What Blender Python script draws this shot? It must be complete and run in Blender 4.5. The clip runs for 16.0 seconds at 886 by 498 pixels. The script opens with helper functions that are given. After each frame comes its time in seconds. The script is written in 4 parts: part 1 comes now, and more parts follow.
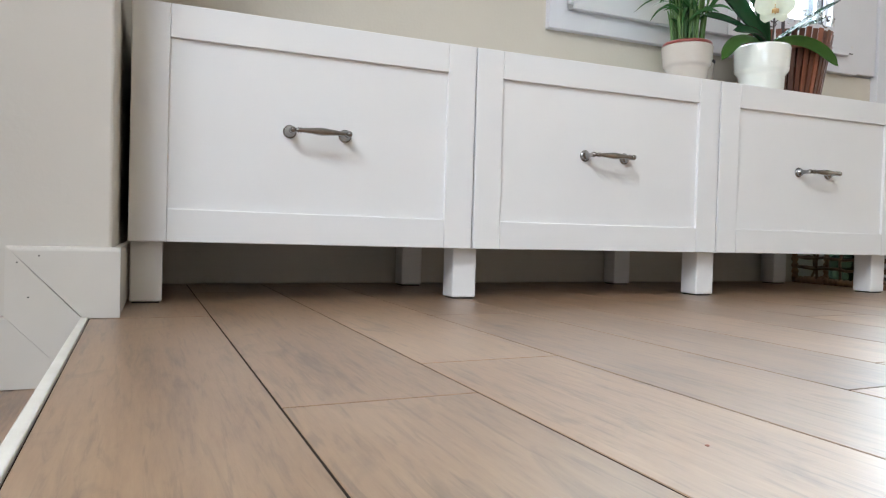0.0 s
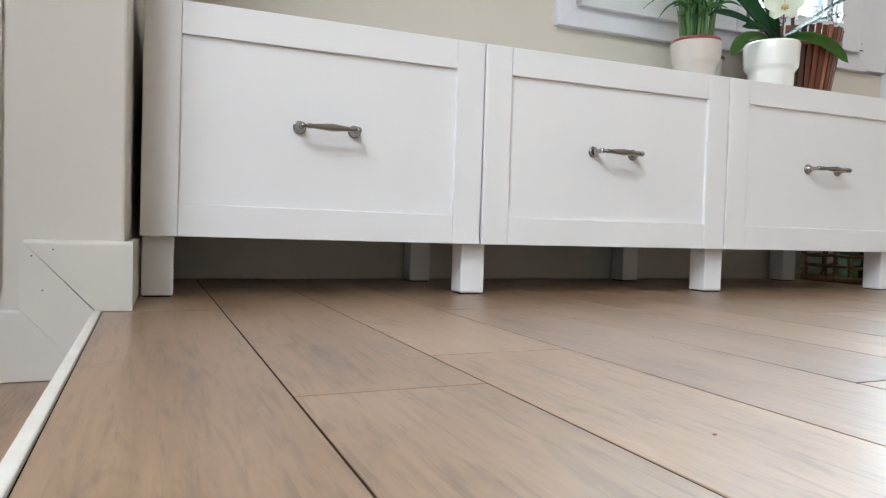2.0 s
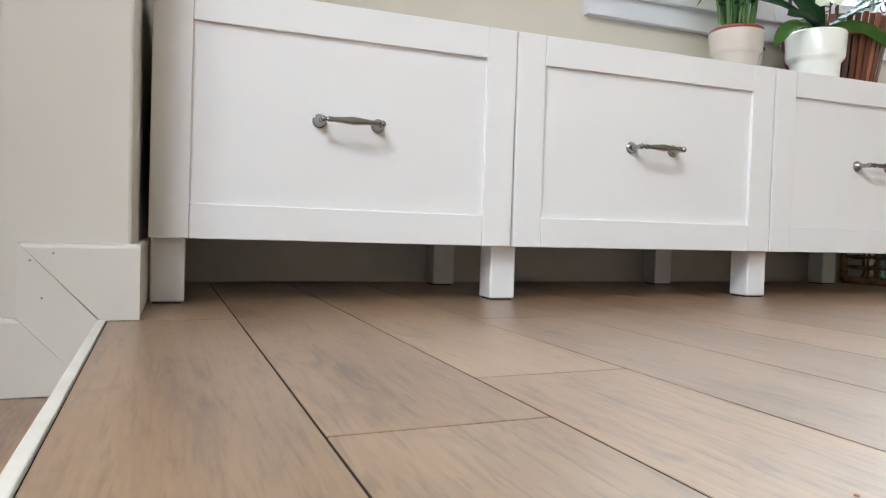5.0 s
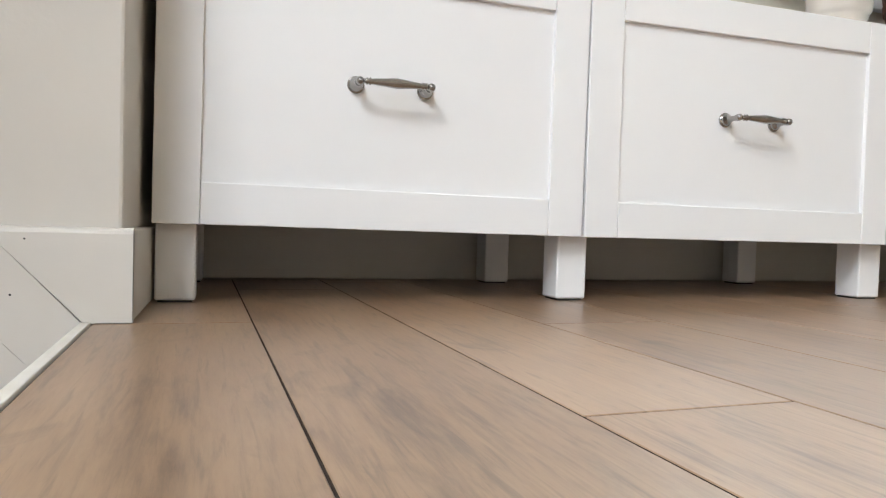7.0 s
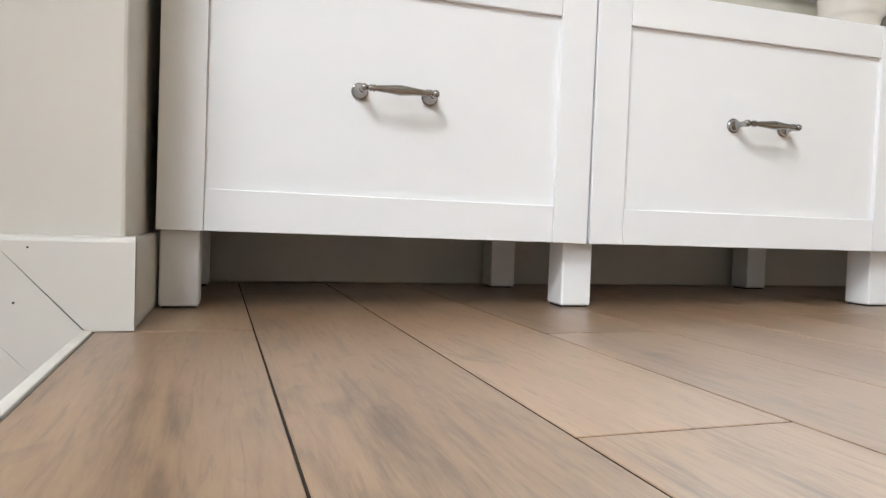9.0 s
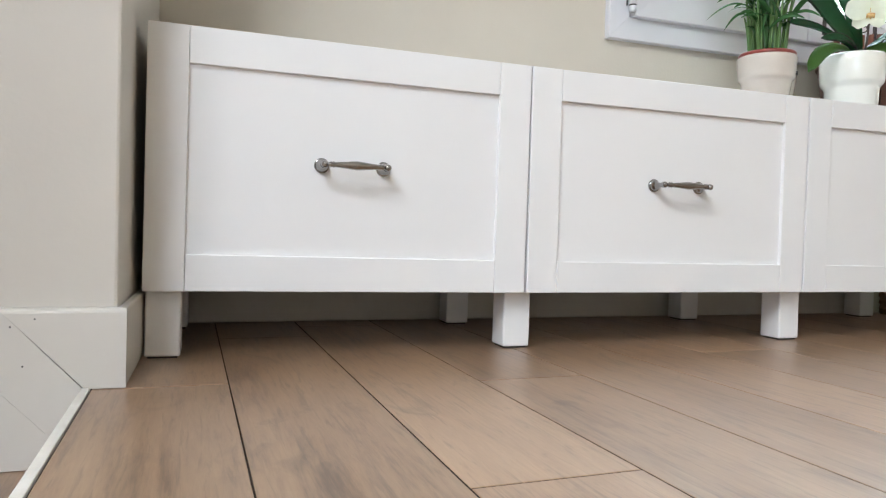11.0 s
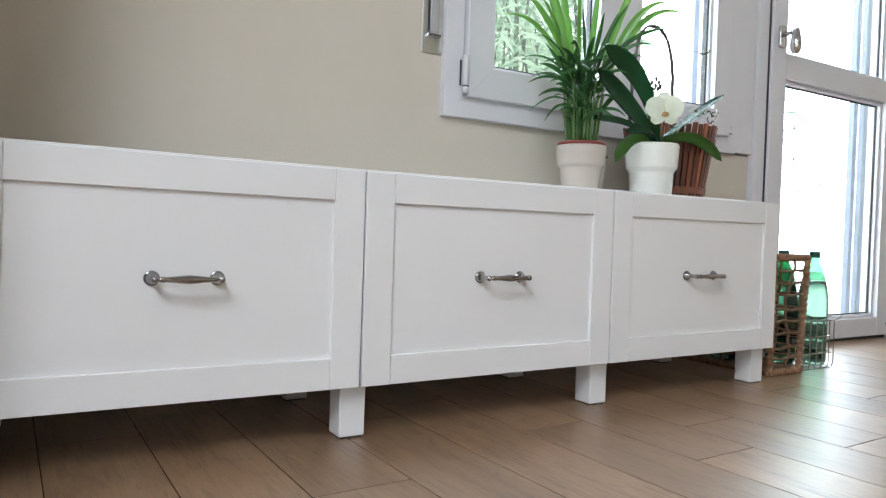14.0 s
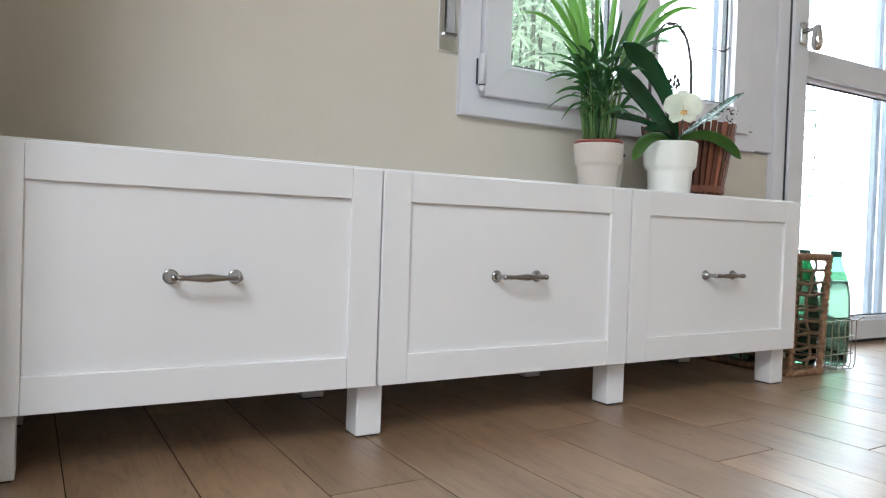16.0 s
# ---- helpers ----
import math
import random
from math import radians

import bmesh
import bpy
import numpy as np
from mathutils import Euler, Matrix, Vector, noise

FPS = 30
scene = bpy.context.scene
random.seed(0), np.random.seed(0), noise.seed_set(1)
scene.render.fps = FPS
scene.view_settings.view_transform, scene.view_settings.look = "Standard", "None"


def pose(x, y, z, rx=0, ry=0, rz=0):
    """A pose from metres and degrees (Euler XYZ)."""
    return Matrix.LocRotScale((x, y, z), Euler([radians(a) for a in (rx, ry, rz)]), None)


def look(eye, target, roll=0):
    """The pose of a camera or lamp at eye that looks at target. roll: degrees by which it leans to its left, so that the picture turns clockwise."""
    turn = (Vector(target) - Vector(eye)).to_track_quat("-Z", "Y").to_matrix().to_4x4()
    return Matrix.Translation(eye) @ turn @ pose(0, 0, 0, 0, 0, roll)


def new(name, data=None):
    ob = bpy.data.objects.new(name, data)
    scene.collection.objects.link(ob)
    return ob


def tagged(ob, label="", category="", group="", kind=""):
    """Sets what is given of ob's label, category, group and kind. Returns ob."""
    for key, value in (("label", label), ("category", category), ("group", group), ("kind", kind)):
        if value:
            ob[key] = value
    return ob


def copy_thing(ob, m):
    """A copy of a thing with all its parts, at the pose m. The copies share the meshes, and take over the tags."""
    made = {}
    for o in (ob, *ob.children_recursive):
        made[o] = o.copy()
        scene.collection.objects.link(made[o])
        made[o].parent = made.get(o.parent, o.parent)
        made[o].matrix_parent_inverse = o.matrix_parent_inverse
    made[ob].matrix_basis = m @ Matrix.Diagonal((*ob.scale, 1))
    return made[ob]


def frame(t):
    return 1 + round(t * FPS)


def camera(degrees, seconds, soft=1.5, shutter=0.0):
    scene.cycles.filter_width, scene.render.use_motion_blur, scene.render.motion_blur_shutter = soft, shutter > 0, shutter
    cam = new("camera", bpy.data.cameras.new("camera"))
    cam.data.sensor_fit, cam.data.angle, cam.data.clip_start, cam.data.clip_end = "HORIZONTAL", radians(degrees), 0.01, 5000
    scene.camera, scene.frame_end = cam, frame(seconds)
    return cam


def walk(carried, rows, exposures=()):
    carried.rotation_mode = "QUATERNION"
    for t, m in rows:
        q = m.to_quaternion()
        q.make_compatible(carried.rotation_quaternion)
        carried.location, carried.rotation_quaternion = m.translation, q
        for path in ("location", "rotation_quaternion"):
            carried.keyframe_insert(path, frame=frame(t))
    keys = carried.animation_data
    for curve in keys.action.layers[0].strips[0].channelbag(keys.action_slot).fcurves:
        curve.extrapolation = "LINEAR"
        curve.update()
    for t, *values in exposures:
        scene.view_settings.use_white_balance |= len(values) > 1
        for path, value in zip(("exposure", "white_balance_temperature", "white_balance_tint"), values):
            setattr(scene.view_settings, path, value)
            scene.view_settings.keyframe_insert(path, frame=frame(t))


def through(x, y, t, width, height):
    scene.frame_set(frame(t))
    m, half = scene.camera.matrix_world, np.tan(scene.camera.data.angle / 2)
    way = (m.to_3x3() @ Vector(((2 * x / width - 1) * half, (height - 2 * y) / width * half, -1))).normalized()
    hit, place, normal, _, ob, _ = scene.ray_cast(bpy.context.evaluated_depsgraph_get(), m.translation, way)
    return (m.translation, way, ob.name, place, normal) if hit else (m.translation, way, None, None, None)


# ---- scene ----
cam = camera(65.6, 16.0, 1.2)
PATH = [
    (0, (0.052, -1.195, 0.131), (0.808, 0.655, 0.0795), 1.5),
    (0.5, (0.051, -1.197, 0.1285), (0.801, 0.656, 0.0775), 1.5),
    (1, (0.048, -1.198, 0.126), (0.797, 0.656, 0.072), 1.5),
    (1.5, (0.045, -1.197, 0.127), (0.788, 0.658, 0.073), 1.6),
    (2, (0.048, -1.2, 0.126), (0.784, 0.658, 0.069), 1.6),
    (2.5, (0.05, -1.202, 0.1235), (0.79, 0.656, 0.071), 1.5),
    (3, (0.051, -1.203, 0.123), (0.797, 0.652, 0.07), 1.5),
    (5.5, (0.05, -1.06, 0.131), (0.72, 0.823, 0.063), 1.8),
    (6, (0.063, -1.008, 0.125), (0.674, 0.895, 0.054), 1.7),
    (6.5, (0.077, -0.963, 0.118), (0.681, 0.943, 0.042), 1.7),
    (7, (0.087, -0.918, 0.109), (0.695, 0.986, 0.043), 1.7),
    (7.5, (0.103, -0.893, 0.117), (0.68, 1.02, 0.032), 2.0),
    (8, (0.107, -0.87, 0.12), (0.68, 1.044, 0.036), 2.0),
    (10.5, (0.083, -1.041, 0.141), (0.685, 0.865, 0.088), 1.6),
    (11, (0.096, -1.058, 0.2), (0.731, 0.838, 0.148), 1.6),
    (11.5, (0.111, -1.071, 0.303), (0.751, 0.823, 0.242), 1.6),
    (12, (0.104, -1.08, 0.385), (0.77, 0.805, 0.334), 1.7),
    (12.5, (0.097, -1.099, 0.398), (0.833, 0.76, 0.357), 1.6),
    (13, (0.106, -1.109, 0.378), (1.075, 0.64, 0.33), 1.6),
    (13.5, (0.106, -1.111, 0.38), (1.159, 0.589, 0.334), 1.7),
    (14, (0.095, -1.112, 0.377), (1.123, 0.603, 0.331), 1.8),
    (14.5, (0.096, -1.109, 0.374), (1.103, 0.618, 0.324), 1.8),
    (15, (0.091, -1.109, 0.374), (1.09, 0.624, 0.327), 1.8),
    (15.5, (0.093, -1.109, 0.377), (1.086, 0.626, 0.335), 1.7),
    (16, (0.095, -1.11, 0.376), (1.083, 0.629, 0.327), 1.8),
]
walk(cam, [(t, look(eye, target, roll)) for t, eye, target, roll in PATH], [(0.0, 1.98, 5950, 10), (5.5, 2.1, 6080, 10), (7.5, 2.24, 6150, 10), (8.2, 2.25, 6150, 10), (11.0, 2.15, 6000, 10), (12.5, 1.90, 5940, 10), (13.2, 1.75, 5930, 10), (16.0, 1.74, 5940, 10)])

# ---- world and light ----
world = bpy.data.worlds.new("sky")
scene.world = world
world.use_nodes = True
wn = world.node_tree.nodes
sky = wn.new("ShaderNodeTexSky")
sky.sky_type, sky.sun_disc = "NISHITA", False
sky.sun_elevation, sky.sun_rotation = radians(68), radians(200)
wn["Background"].inputs["Strength"].default_value = 0.1
world.node_tree.links.new(sky.outputs["Color"], wn["Background"].inputs["Color"])


def lamp(name, kind, m, energy, colour, sx=1.0, sy=1.0, angle=0.5):
    data = bpy.data.lights.new(name, kind)
    data.energy, data.color = energy, colour
    if kind == "AREA":
        data.shape, data.size, data.size_y = "RECTANGLE", sx, sy
    else:
        data.angle = radians(angle)
    ob = new(name, data)
    ob.matrix_world = m
    return ob


lamp("sun", "SUN", look((-0.5, -0.9, 3.0), (0, 0, 0)), 3.0, (1.0, 0.96, 0.9))
lamp("rear_window_light", "AREA", look((-1.5, -4.16, 1.85), (0.3, 0, 0.6)), 7.0, (0.95, 0.98, 1.0), 1.5, 1.2)
# Added overhead light from the upper left; its real source is unknown.
lamp("overhead_fill_light", "AREA", look((-1.32, -2.0, 2.74), (0.1, -0.6, 0.4)), 41.0, (0.955, 0.985, 1.0), 2.0, 1.4)
lamp("window_light", "AREA", look((1.6, 0.56, 1.8), (1.5, -1.2, 0.3)), 4.0, (0.93, 0.97, 1.0), 1.0, 0.7)
lamp("door_light", "AREA", look((2.75, 0.56, 1.75), (2.4, -1.2, 0.0)), 1.5, (0.93, 0.97, 1.0), 0.75, 0.7)


# ---- materials ----
def material(name, colour, rough=0.5, metal=0.0, coat=0.0, spec=0.5):
    m = bpy.data.materials.new(name)
    m.use_nodes = True
    b = m.node_tree.nodes["Principled BSDF"]
    b.inputs["Base Color"].default_value = (*colour, 1)
    b.inputs["Roughness"].default_value = rough
    b.inputs["Metallic"].default_value = metal
    b.inputs["Coat Weight"].default_value = coat
    b.inputs["Specular IOR Level"].default_value = spec
    return m, m.node_tree, b


def node(tree, kind, **values):
    n = tree.nodes.new(kind)
    for key, value in values.items():
        n.inputs[key.replace("_", " ")].default_value = value
    return n


def ramp(tree, source, stops):
    r = tree.nodes.new("ShaderNodeValToRGB")
    while len(r.color_ramp.elements) < len(stops):
        r.color_ramp.elements.new(0.5)
    for e, (at, c) in zip(r.color_ramp.elements, stops):
        e.position, e.color = at, (*c, 1)
    tree.links.new(source, r.inputs["Fac"])
    return r


def bump(tree, bsdf, source, strength, distance):
    b = node(tree, "ShaderNodeBump", Strength=strength, Distance=distance)
    tree.links.new(source, b.inputs["Height"])
    tree.links.new(b.outputs["Normal"], bsdf.inputs["Normal"])


def coords(tree, scale=(1, 1, 1), shifted=False):
    """Object coordinates, scaled; shifted by a random amount for each piece."""
    c = tree.nodes.new("ShaderNodeTexCoord")
    mp = tree.nodes.new("ShaderNodeMapping")
    mp.inputs["Scale"].default_value = scale
    tree.links.new(c.outputs["Object"], mp.inputs["Vector"])
    if shifted:
        info = tree.nodes.new("ShaderNodeObjectInfo")
        mul = tree.nodes.new("ShaderNodeMath")
        mul.operation, mul.inputs[1].default_value = "MULTIPLY", 37.0
        tree.links.new(info.outputs["Random"], mul.inputs[0])
        com = tree.nodes.new("ShaderNodeCombineXYZ")
        for k in "XYZ":
            tree.links.new(mul.outputs[0], com.inputs[k])
        tree.links.new(com.outputs[0], mp.inputs["Location"])
    return mp.outputs["Vector"]


def mottled(name, dark, light, scale, rough, relief=0.0, fine=0.0, metal=0.0, coat=0.0, spec=0.5):
    """A surface with soft blotches of two tones and a fine relief."""
    m, t, b = material(name, light, rough, metal, coat, spec)
    v = coords(t)
    n = node(t, "ShaderNodeTexNoise", Scale=scale, Detail=5.0, Roughness=0.6)
    t.links.new(v, n.inputs["Vector"])
    r = ramp(t, n.outputs["Fac"], [(0.3, dark), (0.7, light)])
    t.links.new(r.outputs["Color"], b.inputs["Base Color"])
    if relief:
        f = node(t, "ShaderNodeTexNoise", Scale=fine, Detail=3.0)
        t.links.new(v, f.inputs["Vector"])
        bump(t, b, f.outputs["Fac"], 0.5, relief)
    return m


def wood(name, tones, rough, grain=(1, 1, 1), relief=0.00003, spec=0.5, veins=0.0, spread=(0.91, 1.08), coat=0.0):
    """Wood along local y, different on each piece: fine fibres, figure, broad clouds and dark knots."""
    m, t, b = material(name, tones[1], rough, spec=spec)

    def layer(scale, detail, roughness, distortion):
        n = node(t, "ShaderNodeTexNoise", Scale=1.0, Detail=detail, Roughness=roughness, Distortion=distortion)
        t.links.new(coords(t, [s * g for s, g in zip(scale, grain)], True), n.inputs["Vector"])
        return n.outputs["Fac"]

    def blend(x, y, share):
        mix = t.nodes.new("ShaderNodeMix")
        mix.inputs["Factor"].default_value = share
        t.links.new(x, mix.inputs["A"])
        t.links.new(y, mix.inputs["B"])
        return mix.outputs["Result"]

    fibre = layer((240, 20, 240), 4.0, 0.7, 0.3)
    figure = layer((55, 4.5, 55), 5.0, 0.65, 0.6)
    cloud = layer((9, 2.6, 9), 4.0, 0.5, 0.4)
    base = blend(blend(figure, fibre, 0.42), cloud, 0.38)
    r = ramp(t, base, [(0.33, tones[0]), (0.46, tones[1]), (0.70, tones[2])])
    info = t.nodes.new("ShaderNodeObjectInfo")
    hsv = t.nodes.new("ShaderNodeHueSaturation")
    mr = node(t, "ShaderNodeMapRange", To_Min=spread[0], To_Max=spread[1])
    t.links.new(info.outputs["Random"], mr.inputs["Value"])
    t.links.new(mr.outputs["Result"], hsv.inputs["Value"])
    colour = r.outputs["Color"]
    for scale, detail, twist, lo, hi, share in (((150, 11, 150), 5.0, 0.8, 0.33, 0.46, 0.8), ((17, 7.0, 17), 7.0, 1.2, 0.30, 0.42, 0.8)):
        if veins:                      # dark grain lines, then smoky knots
            dark = ramp(t, layer(scale, detail, 0.6, twist), [(lo, (1 - veins * share,) * 3), (hi, (1, 1, 1))])
            mul = t.nodes.new("ShaderNodeMix")
            mul.data_type, mul.blend_type = "RGBA", "MULTIPLY"
            mul.inputs["Factor"].default_value = 1.0
            t.links.new(colour, mul.inputs[6])
            t.links.new(dark.outputs["Color"], mul.inputs[7])
            colour = mul.outputs[2]
    t.links.new(colour, hsv.inputs["Color"])
    t.links.new(hsv.outputs["Color"], b.inputs["Base Color"])
    rr = node(t, "ShaderNodeMapRange", From_Min=0.3, From_Max=0.7, To_Min=rough - 0.02, To_Max=rough + 0.05)
    t.links.new(figure, rr.inputs["Value"])
    t.links.new(rr.outputs["Result"], b.inputs["Roughness"])
    b.inputs["Coat Weight"].default_value = coat
    b.inputs["Coat Roughness"].default_value = 0.37
    b.inputs["Coat IOR"].default_value = 1.6
    bump(t, b, figure, 0.15, relief)
    return m


def clear(name, tint, gloss, rough=0.02):
    """Thin clear sheet: tinted see-through with a share of mirror gloss."""
    m = bpy.data.materials.new(name)
    m.use_nodes = True
    t = m.node_tree
    t.nodes.remove(t.nodes["Principled BSDF"])
    a = t.nodes.new("ShaderNodeBsdfTransparent")
    a.inputs["Color"].default_value = (*tint, 1)
    g = t.nodes.new("ShaderNodeBsdfGlossy")
    g.inputs["Roughness"].default_value = rough
    f = node(t, "ShaderNodeLayerWeight", Blend=0.35)
    power = t.nodes.new("ShaderNodeMath")
    power.operation, power.inputs[1].default_value = "POWER", 3.0
    share = node(t, "ShaderNodeMapRange", To_Min=0.02, To_Max=gloss)
    t.links.new(f.outputs["Facing"], power.inputs[0])
    t.links.new(power.outputs[0], share.inputs["Value"])
    mix = t.nodes.new("ShaderNodeMixShader")
    t.links.new(share.outputs["Result"], mix.inputs[0])
    t.links.new(a.outputs[0], mix.inputs[1])
    t.links.new(g.outputs[0], mix.inputs[2])
    t.links.new(mix.outputs[0], t.nodes["Material Output"].inputs["Surface"])
    return m


def foliage(name, dark, light, rough=0.4, through=0.35):
    m, t, b = material(name, light, rough)
    info = t.nodes.new("ShaderNodeNewGeometry")
    r = ramp(t, info.outputs["Random Per Island"], [(0.0, dark), (1.0, light)])
    v = coords(t, (1, 1, 1), True)
    n = node(t, "ShaderNodeTexNoise", Scale=18.0, Detail=3.0)
    t.links.new(v, n.inputs["Vector"])
    hsv = t.nodes.new("ShaderNodeHueSaturation")
    mr = node(t, "ShaderNodeMapRange", To_Min=0.7, To_Max=1.3)
    t.links.new(n.outputs["Fac"], mr.inputs["Value"])
    t.links.new(mr.outputs["Result"], hsv.inputs["Value"])
    t.links.new(r.outputs["Color"], hsv.inputs["Color"])
    t.links.new(hsv.outputs["Color"], b.inputs["Base Color"])
    tr = t.nodes.new("ShaderNodeBsdfTranslucent")
    t.links.new(hsv.outputs["Color"], tr.inputs["Color"])
    mix = t.nodes.new("ShaderNodeMixShader")
    mix.inputs[0].default_value = through
    t.links.new(b.outputs[0], mix.inputs[1])
    t.links.new(tr.outputs[0], mix.inputs[2])
    t.links.new(mix.outputs[0], t.nodes["Material Output"].inputs["Surface"])
    return m


WALL = mottled("cream_wall_paint", (0.589, 0.540, 0.454), (0.629, 0.580, 0.492), 2.5, 0.85, 0.0006, 160)
# Pier colour is greyed so that its shade sits in the paint.
PIER_SHADE_TONE = mottled("shade_toned_pier_paint", (0.545, 0.515, 0.460), (0.58, 0.55, 0.495), 2.2, 0.7, 0.0005, 140)
CEIL = mottled("white_ceiling_paint", (0.76, 0.75, 0.72), (0.8, 0.79, 0.77), 2.0, 0.9, 0.0005, 120)
LACQUER = mottled("white_lacquer", (0.77, 0.77, 0.765), (0.80, 0.80, 0.795), 3.0, 0.42, 0.00008, 220)
# White boards, toned down and warmed for the shade around the pier.
SKIRT = mottled("shade_toned_white_skirting_paint", (0.57, 0.545, 0.495), (0.61, 0.585, 0.535), 5.0, 0.45, 0.0001, 90)
PVC = mottled("white_window_plastic", (0.66, 0.66, 0.685), (0.70, 0.70, 0.725), 4.0, 0.35, 0.00006, 200)
STRIP = mottled("white_edge_trim", (0.55, 0.52, 0.46), (0.69, 0.665, 0.61), 14.0, 0.4, 0.0001, 120)
PLANK = wood("wood_effect_plank", ((0.115, 0.060, 0.030), (0.285, 0.173, 0.094), (0.44, 0.295, 0.177)), 0.40, relief=0.00008, spec=0.8, veins=0.40, spread=(0.84, 1.12), coat=0.55)
GROUT = mottled("dark_grout", (0.030, 0.023, 0.018), (0.06, 0.047, 0.038), 60, 0.9, spec=0.2)
CHROME = mottled("smoked_chrome", (0.30, 0.29, 0.285), (0.38, 0.37, 0.365), 40, 0.035, metal=1.0)
BRIGHT = mottled("bright_chrome", (0.62, 0.62, 0.62), (0.72, 0.72, 0.72), 40, 0.1, metal=1.0)
STEEL = mottled("satin_steel", (0.66, 0.645, 0.635), (0.78, 0.765, 0.755), 30, 0.34, metal=1.0)
DARK = mottled("dark_slot", (0.02, 0.02, 0.02), (0.05, 0.05, 0.05), 40, 0.6)
STRAP = mottled("grey_strap_webbing", (0.34, 0.34, 0.345), (0.46, 0.46, 0.465), 300, 0.7)
GLASS = clear("window_glass", (0.96, 0.98, 0.975), 0.5)
PET = clear("green_bottle_plastic", (0.45, 0.58, 0.50), 0.9, 0.04)
# Neck tint is deepened so glare from the backdrop does not wash it out.
PET_NECK = clear("deep_tint_bottle_plastic", (0.24, 0.43, 0.31), 0.9, 0.04)
WATER, wt, wb = material("water", (0.93, 0.99, 0.96), 0.03)
wb.inputs["Transmission Weight"].default_value = 1.0
wb.inputs["IOR"].default_value = 1.15
CAP = mottled("dark_green_cap", (0.01, 0.06, 0.035), (0.02, 0.09, 0.05), 60, 0.4)
LABEL = clear("clear_grey_label", (0.78, 0.84, 0.82), 0.4, 0.2)
CERAMIC = mottled("cream_glazed_ceramic", (0.54, 0.485, 0.425), (0.62, 0.57, 0.505), 9, 0.22, coat=0.4)
WHITEPOT = mottled("white_glazed_ceramic", (0.77, 0.77, 0.70), (0.82, 0.82, 0.76), 7, 0.14, coat=0.5)
RED = mottled("brick_red_plastic", (0.19, 0.034, 0.025), (0.26, 0.05, 0.035), 30, 0.45)
SOIL = mottled("dark_potting_soil", (0.018, 0.012, 0.008), (0.06, 0.04, 0.025), 90, 0.95, 0.004, 120)
PALM = foliage("palm_leaf", (0.018, 0.066, 0.022), (0.05, 0.14, 0.035), 0.26, 0.2)
PALM_YOUNG = foliage("young_palm_leaf", (0.06, 0.175, 0.028), (0.145, 0.30, 0.05), 0.28, 0.34)
STALK = foliage("palm_stalk", (0.07, 0.16, 0.035), (0.16, 0.28, 0.075), 0.45, 0.1)
ORCHID = foliage("orchid_leaf", (0.010, 0.068, 0.020), (0.02, 0.095, 0.032), 0.26, 0.12)
ORCHID_PALE = foliage("pale_orchid_leaf", (0.075, 0.18, 0.035), (0.11, 0.24, 0.05), 0.26, 0.25)
PETAL = foliage("cream_petal", (0.76, 0.80, 0.64), (0.82, 0.85, 0.72), 0.5, 0.3)
LIP = mottled("spotted_flower_lip", (0.45, 0.16, 0.06), (0.75, 0.62, 0.25), 260, 0.5)
TWIG = mottled("dark_twisted_vine", (0.035, 0.028, 0.026), (0.13, 0.105, 0.095), 70, 0.7, 0.001, 150)
SLAT = wood("stained_bamboo_slat", ((0.05, 0.015, 0.008), (0.128, 0.040, 0.019), (0.22, 0.076, 0.038)), 0.42, (1.5, 30, 0.02), spread=(0.55, 1.6))
ROPE = mottled("brown_water_hyacinth", (0.13, 0.065, 0.032), (0.36, 0.2, 0.105), 75, 0.75, 0.002, 130)
CRUMB = mottled("pinkish_brown_crumb", (0.28, 0.13, 0.10), (0.42, 0.22, 0.17), 900, 0.8)
REED = mottled("dark_brown_reed", (0.075, 0.04, 0.022), (0.2, 0.115, 0.062), 60, 0.65, 0.001, 120)
WIRE = mottled("bronzed_wire", (0.20, 0.18, 0.14), (0.36, 0.33, 0.27), 50, 0.3, metal=1.0)
BAMBOO = foliage("garden_bamboo_leaf", (0.17, 0.225, 0.155), (0.39, 0.46, 0.33), 0.5, 0.5)
CANE = mottled("bamboo_cane", (0.05, 0.06, 0.04), (0.11, 0.12, 0.08), 12, 0.5)
PAVING = mottled("pale_paving", (0.5, 0.49, 0.46), (0.62, 0.61, 0.58), 3, 0.8, 0.002, 40)
RAIL = mottled("grey_painted_rail", (0.22, 0.245, 0.29), (0.26, 0.285, 0.33), 8, 0.45)
glow, gt, gb = material("bright_haze", (0.9, 0.95, 1.0), 1.0)
gn = node(gt, "ShaderNodeTexNoise", Scale=0.6, Detail=3.0)
gt.links.new(coords(gt), gn.inputs["Vector"])
gr = ramp(gt, gn.outputs["Fac"], [(0.3, (0.86, 0.95, 0.93)), (0.7, (0.95, 0.98, 1.0))])
gt.links.new(gr.outputs["Color"], gb.inputs["Emission Color"])
gb.inputs["Emission Strength"].default_value = 3.1


# ---- mesh helpers ----
def box(bm, lo, hi, bevel=0.0, segments=2):
    got = bmesh.ops.create_cube(bm, size=1.0)["verts"]
    for v in got:
        v.co = Vector([(lo[i] + hi[i]) / 2 + v.co[i] * (hi[i] - lo[i]) for i in range(3)])
    if bevel:
        edges = {e for v in got for e in v.link_edges}
        bmesh.ops.bevel(bm, geom=list(edges), offset=bevel, segments=segments, profile=0.5, affect="EDGES")
    return bm


def boxes(*items, bevel=0.0):
    bm = bmesh.new()
    for lo, hi in items:
        box(bm, lo, hi, bevel)
    return bm


